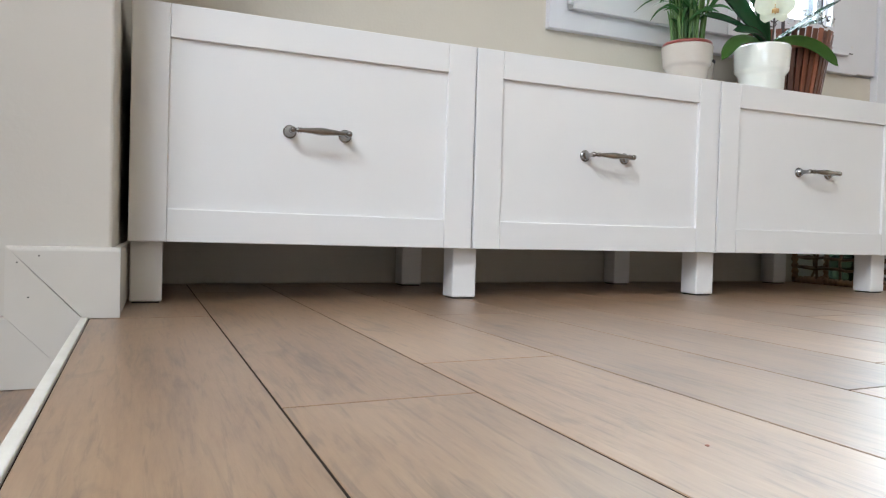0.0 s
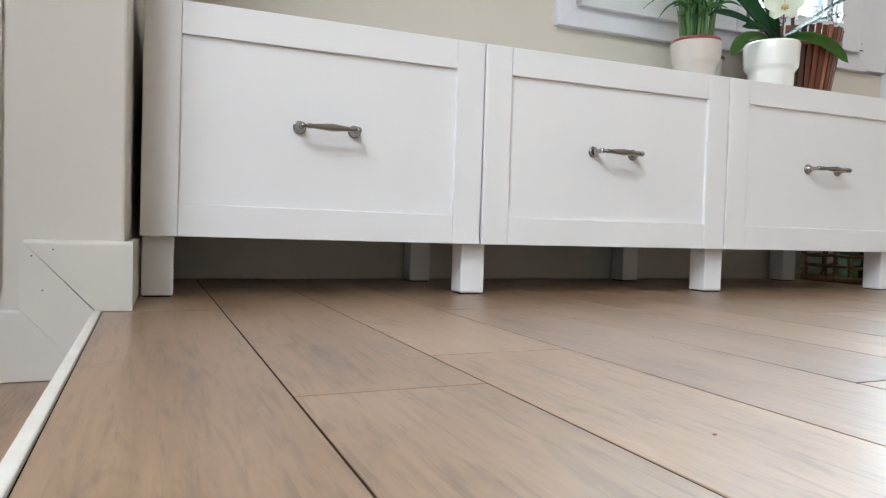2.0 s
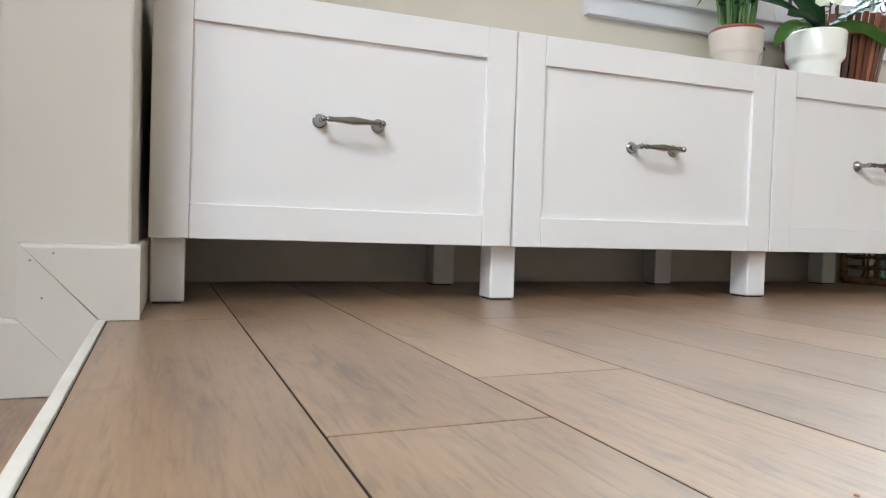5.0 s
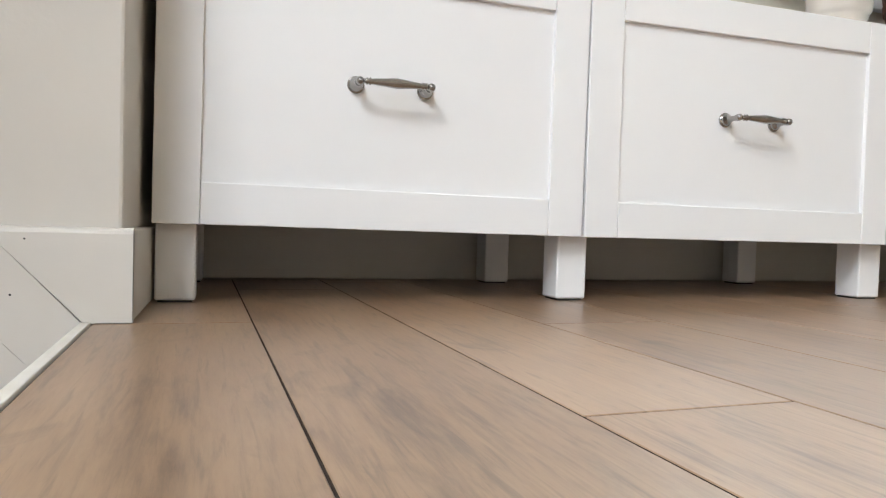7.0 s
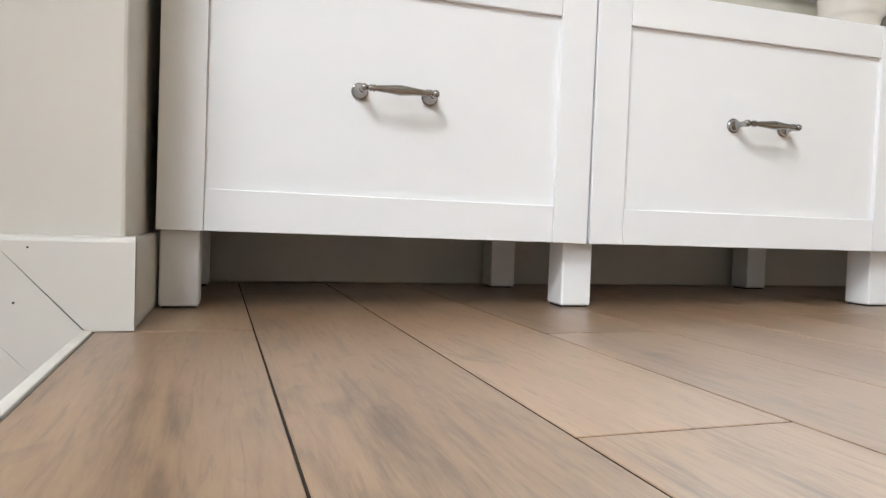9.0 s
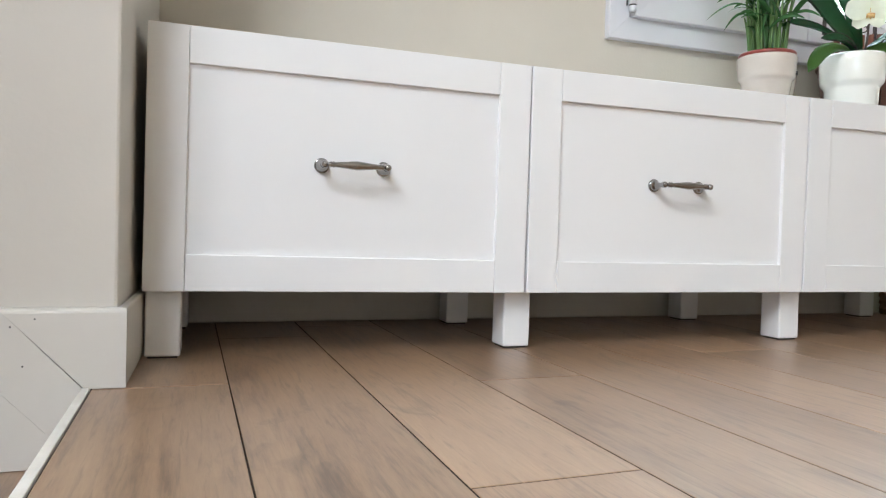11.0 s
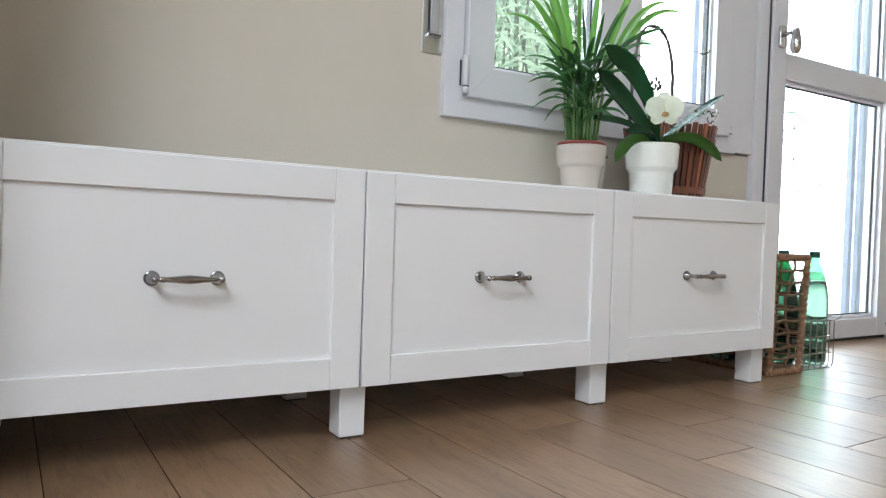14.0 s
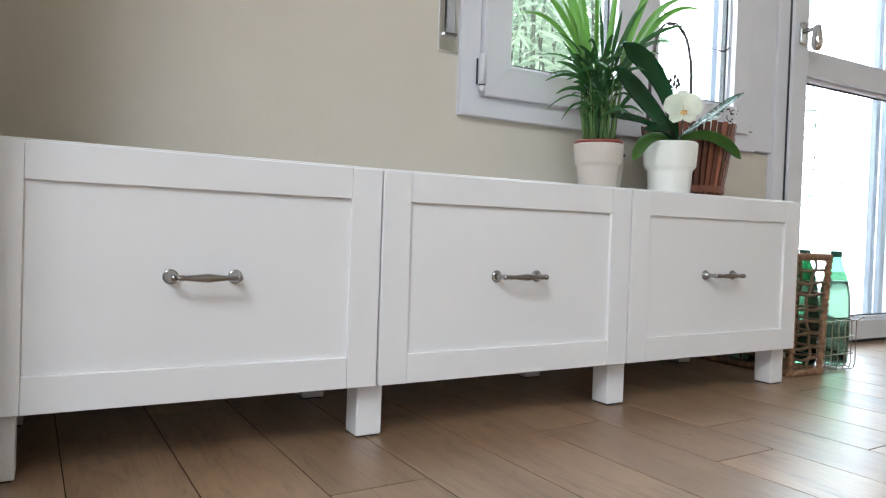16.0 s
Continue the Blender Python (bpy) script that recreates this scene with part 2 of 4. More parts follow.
def prism(bm, outline, y0, y1):
    """A board with an outline in x and z, from y0 to y1."""
    a = [bm.verts.new((x, y0, z)) for x, z in outline]
    b = [bm.verts.new((x, y1, z)) for x, z in outline]
    bm.faces.new(a), bm.faces.new(b[::-1])
    for i in range(len(a)):
        j = (i + 1) % len(a)
        bm.faces.new((a[j], a[i], b[i], b[j]))
    bmesh.ops.recalc_face_normals(bm, faces=bm.faces[:])
    return bm


def lathe(bm, profile, centre=(0, 0, 0), steps=40, axis="z"):
    """Turns (radius, height) pairs round an axis."""
    rings = []
    for r, h in profile:
        ring = []
        for k in range(steps):
            a = 2 * math.pi * k / steps
            p = (r * math.cos(a), r * math.sin(a), h)
            if axis == "y":
                p = (p[0], p[2], p[1])
            if axis == "x":
                p = (p[2], p[0], p[1])
            ring.append(bm.verts.new(Vector(p) + Vector(centre)))
        rings.append(ring)
    for a, b in zip(rings, rings[1:]):
        for k in range(steps):
            j = (k + 1) % steps
            bm.faces.new((a[k], a[j], b[j], b[k]))
    for ring, (r, h) in ((rings[0], profile[0]), (rings[-1], profile[-1])):
        if r > 0:
            bm.faces.new(ring)
    bmesh.ops.recalc_face_normals(bm, faces=bm.faces[:])
    return bm


def tube(bm, points, radius, sides=8, closed=False):
    """A round strand along points; radius is a number or one for each point."""
    pts = [Vector(p) for p in points]
    n = len(pts)
    rings, side = [], None
    for i, p in enumerate(pts):
        ahead = pts[(i + 1) % n] if closed or i < n - 1 else p
        back = pts[i - 1] if closed or i else p
        d = (ahead - back).normalized()
        if side is None:
            side = d.cross(Vector((0, 0, 1)))
            if side.length < 0.1:
                side = d.cross(Vector((1, 0, 0)))
        side = (side - d * side.dot(d)).normalized()
        up = d.cross(side)
        r = radius[i] if isinstance(radius, (list, tuple)) else radius
        rings.append([bm.verts.new(p + r * (side * math.cos(2 * math.pi * k / sides) + up * math.sin(2 * math.pi * k / sides))) for k in range(sides)])
    for i in range(n if closed else n - 1):
        a, b = rings[i], rings[(i + 1) % n]
        for k in range(sides):
            j = (k + 1) % sides
            bm.faces.new((a[k], a[j], b[j], b[k]))
    if not closed:
        bm.faces.new(rings[0][::-1]), bm.faces.new(rings[-1])
    return bm


def blade(bm, points, width, across, fold=0.25, shape=None, thick=0.0):
    """A leaf along points: widest as shape says, folded along its midrib."""
    pts = [Vector(p) for p in points]
    n = len(pts)
    across = Vector(across).normalized()
    rows = []
    for i, p in enumerate(pts):
        s = i / (n - 1)
        w = width * (shape(s) if shape else math.sin(math.pi * min(1, s * 0.92 + 0.06)) ** 0.8) / 2
        d = (pts[min(i + 1, n - 1)] - pts[max(i - 1, 0)]).normalized()
        a = (across - d * across.dot(d)).normalized()
        up = a.cross(d)
        rows.append([bm.verts.new(p - a * w + up * w * fold), bm.verts.new(p - a * w * 0.5 + up * w * fold * 0.3), bm.verts.new(p), bm.verts.new(p + a * w * 0.5 + up * w * fold * 0.3), bm.verts.new(p + a * w + up * w * fold)])
    for a, b in zip(rows, rows[1:]):
        for k in range(4):
            bm.faces.new((a[k], a[k + 1], b[k + 1], b[k]))
    if thick:
        bmesh.ops.solidify(bm, geom=bm.faces[:], thickness=thick)
    return bm


def arc(p0, p1, p2, n=10):
    """Points of a smooth bend from p0 to p2, drawn towards p1."""
    p0, p1, p2 = Vector(p0), Vector(p1), Vector(p2)
    return [(1 - s) ** 2 * p0 + 2 * s * (1 - s) * p1 + s * s * p2 for s in [i / (n - 1) for i in range(n)]]


def mesh(bm, name, mat, smooth=False):
    me = bpy.data.meshes.new(name)
    bm.to_mesh(me)
    bm.free()
    me.materials.append(mat)
    if smooth:
        for p in me.polygons:
            p.use_smooth = True
    return me


def part(name, bm, mat, parent, label="", smooth=False):
    ob = new(name, mesh(bm, name, mat, smooth))
    ob.parent = parent
    if label:
        tagged(ob, label)
    return ob


def thing(name, at, label, category, group="", kind="", turn=0):
    ob = new(name)
    ob.empty_display_size = 0.05
    ob.matrix_world = pose(*at, 0, 0, turn)
    return tagged(ob, label, category, group, kind)


def structure(name, bm, mat, label, category, smooth=False):
    return tagged(new(name, mesh(bm, name, mat, smooth)), label, category, kind="structure")


# ---- shell of the room ----
LOW = -0.092            # level of the lower floor beside the step
BACK, FRONT, OUT = 0.42, -4.2, 0.495
WEST, EAST, TOP = -2.6, 4.0, 2.7
PIER = -0.145           # face of the wall beside the cabinets

structure("wall_back", boxes(
    ((-0.012, BACK, -0.15), (0.99, OUT, TOP)), ((0.99, BACK, -0.15), (2.247, OUT, 0.678)),
    ((0.99, BACK, 2.2), (2.247, OUT, TOP)), ((2.247, BACK, 2.2), (3.24, OUT, TOP)),
    ((3.24, BACK, -0.15), (EAST, OUT, TOP)), ((2.247, BACK, -0.15), (3.24, OUT, -0.012))), WALL,
    "cream painted wall with a window and a glazed door", "wall")
structure("wall_pier", box(bmesh.new(), (WEST, PIER, -0.15), (-0.012, OUT, TOP), 0.004), PIER_SHADE_TONE, "painted wall end beside the low cabinets, its shade toned into the grey", "wall")
# Second box is an unseen block, added to keep lamp light off the pier.
structure("wall_west_and_shade_block", boxes(((WEST - 0.15, FRONT, -0.15), (WEST, -0.66, TOP)), ((WEST - 0.15, -0.66, -0.15), (-0.48, PIER, TOP))), WALL, "plain unseen cream painted wall", "wall")
structure("wall_east", boxes(((EAST, FRONT, -0.15), (EAST + 0.15, BACK, TOP))), WALL, "plain unseen cream painted wall", "wall")
structure("wall_front", boxes(
    ((WEST, FRONT - 0.2, -0.15), (-2.3, FRONT, TOP)), ((-0.7, FRONT - 0.2, -0.15), (EAST, FRONT, TOP)),
    ((-2.3, FRONT - 0.2, -0.15), (-0.7, FRONT, 1.2)), ((-2.3, FRONT - 0.2, 2.5), (-0.7, FRONT, TOP))), WALL,
    "plain unseen cream painted wall with a window opening", "wall")
# The ceiling opening is added only to hold the overhead lamp.
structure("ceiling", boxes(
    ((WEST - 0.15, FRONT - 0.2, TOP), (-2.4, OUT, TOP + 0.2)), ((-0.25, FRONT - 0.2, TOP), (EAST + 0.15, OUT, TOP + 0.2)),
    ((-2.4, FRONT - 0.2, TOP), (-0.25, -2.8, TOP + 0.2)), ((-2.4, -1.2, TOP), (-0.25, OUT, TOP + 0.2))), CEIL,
    "plain white ceiling with an added opening for the overhead lamp", "ceiling")
# Unseen opaque slab, added to close the lamp opening against the sun.
structure("overhead_fill_cover", boxes(((-2.4, -2.8, TOP + 0.15), (-0.25, -1.2, TOP + 0.19))), CEIL, "plain white slab added over the lamp opening", "window")

# skirting: upper board, drop beside the step and lower board, mitred together
SF = -0.157
bd = thing("baseboard", (0, SF, 0), "white painted skirting boards mitred down beside the step", "baseboard", kind="structure")
G = 0.0003


def rounded_board(outline):
    bm = prism(bmesh.new(), outline, 0.0, 0.0118)
    top = [e for e in bm.edges if all(abs(v.co.y) < 1e-6 for v in e.verts) and abs(e.verts[0].co.z - e.verts[1].co.z) < 1e-6 and e.verts[0].co.z > 0.005]
    if top:
        bmesh.ops.bevel(bm, geom=top, offset=0.006, segments=3, profile=0.5, affect="EDGES")
    return bm


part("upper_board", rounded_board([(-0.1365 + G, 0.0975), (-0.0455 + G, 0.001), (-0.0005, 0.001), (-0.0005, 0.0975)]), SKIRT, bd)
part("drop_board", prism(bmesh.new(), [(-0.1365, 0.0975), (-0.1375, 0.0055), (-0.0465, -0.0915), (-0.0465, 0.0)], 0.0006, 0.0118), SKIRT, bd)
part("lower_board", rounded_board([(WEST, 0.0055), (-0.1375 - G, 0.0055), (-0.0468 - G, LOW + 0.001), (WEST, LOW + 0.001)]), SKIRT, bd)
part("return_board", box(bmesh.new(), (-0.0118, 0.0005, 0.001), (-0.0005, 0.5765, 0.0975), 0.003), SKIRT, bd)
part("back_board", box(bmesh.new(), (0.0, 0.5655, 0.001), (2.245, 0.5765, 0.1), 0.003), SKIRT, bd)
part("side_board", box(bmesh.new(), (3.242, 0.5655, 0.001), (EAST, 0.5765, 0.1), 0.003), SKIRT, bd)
for x, z in ((-0.098, 0.085), (-0.123, 0.076), (-0.11, 0.03)):
    part("nail_head", lathe(bmesh.new(), [(0.0, -0.0004), (0.0011, 0.0), (0.0011, 0.0012)], (x, 0, z), 10, "y"), DARK, bd)

cas = thing("door_casing", (0, PIER, 0), "white painted casing with a plinth block on the pier wall", "casing", kind="structure")
part("plinth_block", box(bmesh.new(), (-0.26, -0.011, 0.128), (-0.161, -0.0002, 0.302), 0.002), PVC, cas)
part("foot_block", box(bmesh.new(), (-0.26, -0.0115, 0.036), (-0.161, -0.0002, 0.1268), 0.002), PVC, cas)
# Solid dark strip in place of the shadow below the casing blocks.
part("shadow_strip", box(bmesh.new(), (-0.26, -0.004, 0.0065), (-0.161, -0.0002, 0.0355)), DARK, cas, "dark strip standing in for the shadow under the casing")
part("upright", box(bmesh.new(), (-0.26, -0.009, 0.305), (-0.1605, -0.0002, 2.1), 0.002), PVC, cas)

# floors, laid a little out of square with the cabinets
SKEW = pose(-0.048, -0.16, 0, 0, 0, 1.6) @ pose(0.048, 0.16, 0)
floor = structure("floor", boxes(((-0.043, FRONT - 0.12, -0.14), (EAST + 0.03, BACK, -0.0018))), GROUT, "brown wood-effect plank floor with dark joints", "floor")
lower = structure("floor_lower", boxes(((WEST - 0.12, FRONT - 0.12, -0.14), (-0.0512, PIER, LOW - 0.0022))), GROUT, "brown wood-effect plank floor below the step", "floor")
edge = thing("step_edge", (-0.0482, 0, 0), "worn white metal edge trim on the low step", "trim", kind="structure")
part("nosing", box(bmesh.new(), (-0.0005, FRONT - 0.12, -0.010), (0.0095, SF, 0.0022), 0.0012), STRIP, edge)
part("riser", box(bmesh.new(), (0.0, FRONT - 0.12, LOW), (0.0038, SF, -0.0105)), SKIRT, edge)
for ob in (floor, lower, edge):
    ob.matrix_world = SKEW @ ob.matrix_world

# ---- window ----
FX0, FX1, FZ0, FZ1 = 0.99, 2.247, 0.678, 2.2
win = thing("window_1", (0, 0.40, 0), "white plastic two-leaf window with mitred frames", "window", kind="structure")


def mitred(x0, x1, z0, z1, w, y0, y1, lip=0.0):
    """The four mitred members of a rectangular frame, each a bmesh."""
    out = []
    g = 0.0002
    for o in ([(x0, z0 + g), (x0 + w, z0 + w + g), (x0 + w, z1 - w - g), (x0, z1 - g)], [(x1, z0 + g), (x1, z1 - g), (x1 - w, z1 - w - g), (x1 - w, z0 + w + g)],
              [(x0 + g, z0), (x1 - g, z0), (x1 - w - g, z0 + w), (x0 + w + g, z0 + w)], [(x0 + g, z1), (x0 + w + g, z1 - w), (x1 - w - g, z1 - w), (x1 - g, z1)]):
        bm = prism(bmesh.new(), o, y0, y1)
        es = [e for e in bm.edges if all(abs(v.co.y - y0) < 1e-6 for v in e.verts) and min(abs(e.verts[0].co.x - e.verts[1].co.x), abs(e.verts[0].co.z - e.verts[1].co.z)) < 1e-5]
        bmesh.ops.bevel(bm, geom=es, offset=0.0022, segments=2, profile=0.5, affect="EDGES")
        out.append(bm)
    return out


for bm in mitred(FX0, 2.152, FZ0, FZ1, 0.056, 0.0, 0.09):
    part("frame_member", bm, PVC, win)
part("corner_post", box(bmesh.new(), (2.154, 0.004, FZ0 + 0.006), (2.246, 0.09, FZ1), 0.002), PVC, win)
for x0, x1 in ((1.049, 1.5815), (1.5845, 2.094)):
    sash = part("sash", mitred(x0, x1, 0.731, 2.14, 0.082, -0.017, 0.055)[0], PVC, win)
    for bm in mitred(x0, x1, 0.731, 2.14, 0.082, -0.017, 0.055)[1:]:
        part("sash_member", bm, PVC, sash)
    for bm in mitred(x0 + 0.0825, x1 - 0.0825, 0.8135, 2.0575, 0.009, 0.004, 0.03):
        part("glazing_bead", bm, PVC, sash)
    for bm in mitred(x0 + 0.0918, x1 - 0.0918, 0.8228, 2.0482, 0.005, 0.011, 0.03):
        part("seal", bm, DARK, sash)
    pane = part("pane", box(bmesh.new(), (x0 + 0.084, 0.014, 0.815), (x1 - 0.084, 0.018, 2.056)), GLASS, sash)
    pane.visible_shadow = False
hinge = part("hinge", lathe(bmesh.new(), [(0.0, 0.738), (0.0085, 0.739), (0.0085, 0.752), (0.0062, 0.7525), (0.0085, 0.753), (0.0085, 0.832), (0.0, 0.834)], (1.0405, -0.020, 0), 16), PVC, win, smooth=True)
part("hinge_pin", lathe(bmesh.new(), [(0.0, 0.7515), (0.0088, 0.752), (0.0088, 0.7555), (0.0, 0.755)], (1.0405, -0.020, 0), 16), DARK, hinge)
# Dark strip stands in for the shade in the slit beside the hinge.
part("hinge_gap_strip", box(bmesh.new(), (1.0340, -0.006, 0.758), (1.0368, -0.0005, 0.824), 0.0008), DARK, hinge)
part("screw", lathe(bmesh.new(), [(0.0, -0.003), (0.004, -0.001), (0.004, 0.002)], (2.128, 0, 0.765), 12, "y"), STEEL, win)
part("drain_slot", box(bmesh.new(), (2.105, -0.002, 0.742), (2.13, 0.002, 0.745)), DARK, win)

# ---- glazed door ----
dor = thing("door_1", (0, 0.40, 0), "white glazed balcony door with a middle rail, closed", "door", kind="structure")
part("jamb", box(bmesh.new(), (2.249, -0.004, -0.01), (2.309, 0.09, 2.2), 0.003), PVC, dor)
part("jamb", box(bmesh.new(), (3.181, -0.004, -0.01), (3.238, 0.09, 2.2), 0.003), PVC, dor)
part("head", box(bmesh.new(), (2.31, -0.004, 2.14), (3.18, 0.09, 2.2), 0.003), PVC, dor)
# Sill is coloured dark to stand in for the shaded gap below the leaf.
part("sill", box(bmesh.new(), (2.31, 0.002, -0.01), (3.18, 0.09, 0.012), 0.002), DARK, dor)
leaf = part("leaf", boxes(((2.313, -0.017, 0.014), (2.395, 0.055, 2.136)), ((3.075, -0.017, 0.014), (3.177, 0.055, 2.136)), bevel=0.003), PVC, dor)
for z0, z1 in ((0.014, 0.088), (0.966, 1.052), (2.05, 2.136)):
    part("rail", box(bmesh.new(), (2.3955, -0.0165, z0), (3.0745, 0.055, z1), 0.003), PVC, leaf)
for z0, z1 in ((0.0885, 0.9655), (1.0525, 2.0495)):
    for bm in mitred(2.3955, 3.0745, z0, z1, 0.013, 0.0, 0.03):
        part("glazing_bead", bm, PVC, leaf)
    for bm in mitred(2.409, 3.061, z0 + 0.0135, z1 - 0.0135, 0.005, 0.012, 0.02):
        part("seal", bm, DARK, leaf)
    pane = part("pane", box(bmesh.new(), (2.41, 0.014, z0 + 0.0145), (3.06, 0.018, z1 - 0.0145)), GLASS, leaf)
    pane.visible_shadow = False
# Raised dark strip takes the place of the shaded gap at the jamb.
part("jamb_gap_strip", box(bmesh.new(), (2.3045, -0.0065, 0.0), (2.3125, -0.0042, 2.135)), DARK, dor, "dark strip standing in for the gap beside the door leaf")
hd = part("door_handle", box(bmesh.new(), (2.338, -0.027, 1.066), (2.37, -0.0172, 1.144), 0.008, 3), BRIGHT, leaf, "polished chrome handle", True)
part("neck", tube(bmesh.new(), [(2.354, -0.026, 1.112), (2.354, -0.05, 1.112), (2.354, -0.07, 1.113)], [0.0085, 0.0075, 0.009], 14), BRIGHT, hd, "", True)
part("grip", lathe(bmesh.new(), [(0.0, 1.035), (0.011, 1.037), (0.018, 1.05), (0.02, 1.068), (0.016, 1.095), (0.0125, 1.112), (0.011, 1.122), (0.0, 1.127)], (2.354, -0.074, 0), 20), BRIGHT, hd, "", True)
part("lock_bolt", lathe(bmesh.new(), [(0.0, -0.022), (0.005, -0.02), (0.005, -0.017)], (3.15, 0, 0.06), 12, "y"), DARK, leaf)

# ---- roller shutter strap boxes ----


def strap_box(at):
    ob = thing("strap_box", at, "satin steel shutter strap plate set into the wall", "strap box", "shutter strap boxes")
    part("plate", box(bmesh.new(), (0, -0.006, 0), (0.062, -0.0002, 0.245), 0.004, 3), STEEL, ob)
    part("slot", box(bmesh.new(), (0.016, -0.0075, 0.043), (0.047, -0.0062, 0.215), 0.0006), DARK, ob)
    part("strap", tube(bmesh.new(), [(0.02, -0.009, 0.05), (0.044, -0.009, 0.05)], 0.006, 10), STRAP, ob)
    part("webbing", box(bmesh.new(), (0.021, -0.016, 0.05), (0.043, -0.0085, 0.21), 0.001), STRAP, ob)
    part("roller", tube(bmesh.new(), [(0.014, -0.011, 0.044), (0.05, -0.011, 0.044)], 0.0045, 12), CHROME, ob)
    part("screw", lathe(bmesh.new(), [(0.0, -0.0085), (0.003, -0.0075), (0.0034, -0.006)], (0.031, 0, 0.018), 12, "y"), STEEL, ob)
    return ob


strap_box((0.928, BACK, 0.832))
strap_box((3.285, BACK, 1.0))

# ---- cabinets ----
CH0, CH1 = 0.099, 0.482
SW = 0.056


def cabinet():
    ob = thing("cabinet", (0, 0, 0), "low white cabinet with a framed drawer front and chrome handle", "cabinet", "cabinets along the wall")
    body = boxes(((0.0008, 0.0195, CH0 + 0.002), (0.0165, 0.405, CH1 - 0.014)), ((0.5835, 0.0195, CH0 + 0.002), (0.5992, 0.405, CH1 - 0.014)),
                 ((0.0166, 0.0195, CH0 + 0.002), (0.5834, 0.405, CH0 + 0.018)), ((0.0166, 0.398, CH0 + 0.019), (0.5834, 0.404, CH1 - 0.014)))
    part("body", body, LACQUER, ob)
    part("top", box(bmesh.new(), (0.0006, 0.0185, CH1 - 0.0135), (0.5994, 0.406, CH1 + 0.0045), 0.0012), LACQUER, ob)
    front = part("drawer_front", box(bmesh.new(), (0.03, 0.0068, CH0 + 0.03), (0.57, 0.0178, CH1 - 0.03)), LACQUER, ob)
    for x0, x1 in ((0.002, 0.002 + SW), (0.598 - SW, 0.598)):
        part("stile", box(bmesh.new(), (x0, 0.0, CH0), (x1, 0.018, CH1), 0.0014), LACQUER, front)
    for z0, z1 in ((CH0 + 0.0002, CH0 + SW - 0.002), (CH1 - SW + 0.002, CH1 - 0.0002)):
        part("rail", box(bmesh.new(), (0.0023 + SW, 0.0001, z0), (0.5977 - SW, 0.0178, z1), 0.0012), LACQUER, front)
    zc = 0.293
    bm = bmesh.new()
    for s in (-1, 1):
        lathe(bm, [(0.0, 0.0069), (0.0115, 0.0068), (0.0118, 0.0045), (0.0108, 0.0032), (0.0092, 0.0034), (0.0096, 0.001), (0.0088, -0.0012), (0.0068, -0.003), (0.0046, -0.009), (0.0042, -0.016), (0.0052, -0.0225), (0.0056, -0.027), (0.0042, -0.0305), (0.0, -0.0315)], (0.3 + 0.0485 * s, 0, zc), 24, "y")
    xs = [(-0.0485, 0.0036), (-0.0415, 0.0033), (-0.0395, 0.0052), (-0.0375, 0.0034), (-0.0355, 0.0055), (-0.0335, 0.0037), (-0.028, 0.0044), (-0.018, 0.0052), (-0.008, 0.0063), (-0.003, 0.0067), (0.0, 0.007), (0.003, 0.0067), (0.008, 0.0063), (0.018, 0.0052), (0.028, 0.0044), (0.0335, 0.0037), (0.0355, 0.0055), (0.0375, 0.0034), (0.0395, 0.0052), (0.0415, 0.0033), (0.0485, 0.0036)]
    tube(bm, [(0.3 + x, -0.0262 - 0.003 * math.cos(x / 0.0485 * math.pi / 2), zc) for x, r in xs], [r for x, r in xs], 16)
    part("handle", bm, CHROME, front, "smoked chrome bow handle with round rosettes", True)
    return ob


def leg(parent, x, y, drop=0.0):
    bm = box(bmesh.new(), (x, y, 0.003 - drop), (x + 0.05, y + 0.05, CH0 + 0.0015), 0.003)
    lg = part("leg", bm, LACQUER, parent)
    part("glide", box(bmesh.new(), (x + 0.004, y + 0.004, -drop), (x + 0.046, y + 0.046, 0.003 - drop)), DARK, lg)


cab = cabinet()
units = [cab] + [copy_thing(cab, pose(0.6 * k, 0, 0)) for k in (1, 2)]
for x, k in ((0.004, 0), (0.575, 0), (1.175, 1), (1.75, 2)):
    for y in (0.03, 0.335):
        leg(units[k], x - 0.6 * k, y, 0.0034 if x < 0.1 else 0.0)
units[0].matrix_world = pose(0.6, 0, 0, 0, 0.34, 0) @ pose(-0.6012, 0, 0)

# ---- potted palm ----
TOPZ = CH1 + 0.0045
rnd = random.Random(4)
palm = thing("potted_palm", (1.245, 0.165, TOPZ), "leafy green parlour palm in a cream ceramic pot", "plant")
part("pot", lathe(bmesh.new(), [(0.0, 0.0), (0.042, 0.0), (0.0445, 0.003), (0.0465, 0.02), (0.0515, 0.056), (0.0525, 0.060), (0.0562, 0.0635), (0.0578, 0.067), (0.0582, 0.071), (0.0612, 0.107), (0.0615, 0.110), (0.060, 0.113), (0.0575, 0.112), (0.056, 0.085), (0.0, 0.085)], steps=56), CERAMIC, palm, "cream glazed pot with a stepped rim", True)
part("inner_pot", lathe(bmesh.new(), [(0.05, 0.09), (0.0555, 0.1125), (0.0585, 0.1135), (0.0593, 0.118), (0.0577, 0.1212), (0.0545, 0.1202), (0.052, 0.105), (0.0, 0.104)], steps=48), RED, palm, "brick red plastic nursery pot", True)
part("soil", lathe(bmesh.new(), [(0.0, 0.108), (0.03, 0.109), (0.0525, 0.106), (0.05, 0.1)], steps=24), SOIL, palm)
Z0 = 0.106
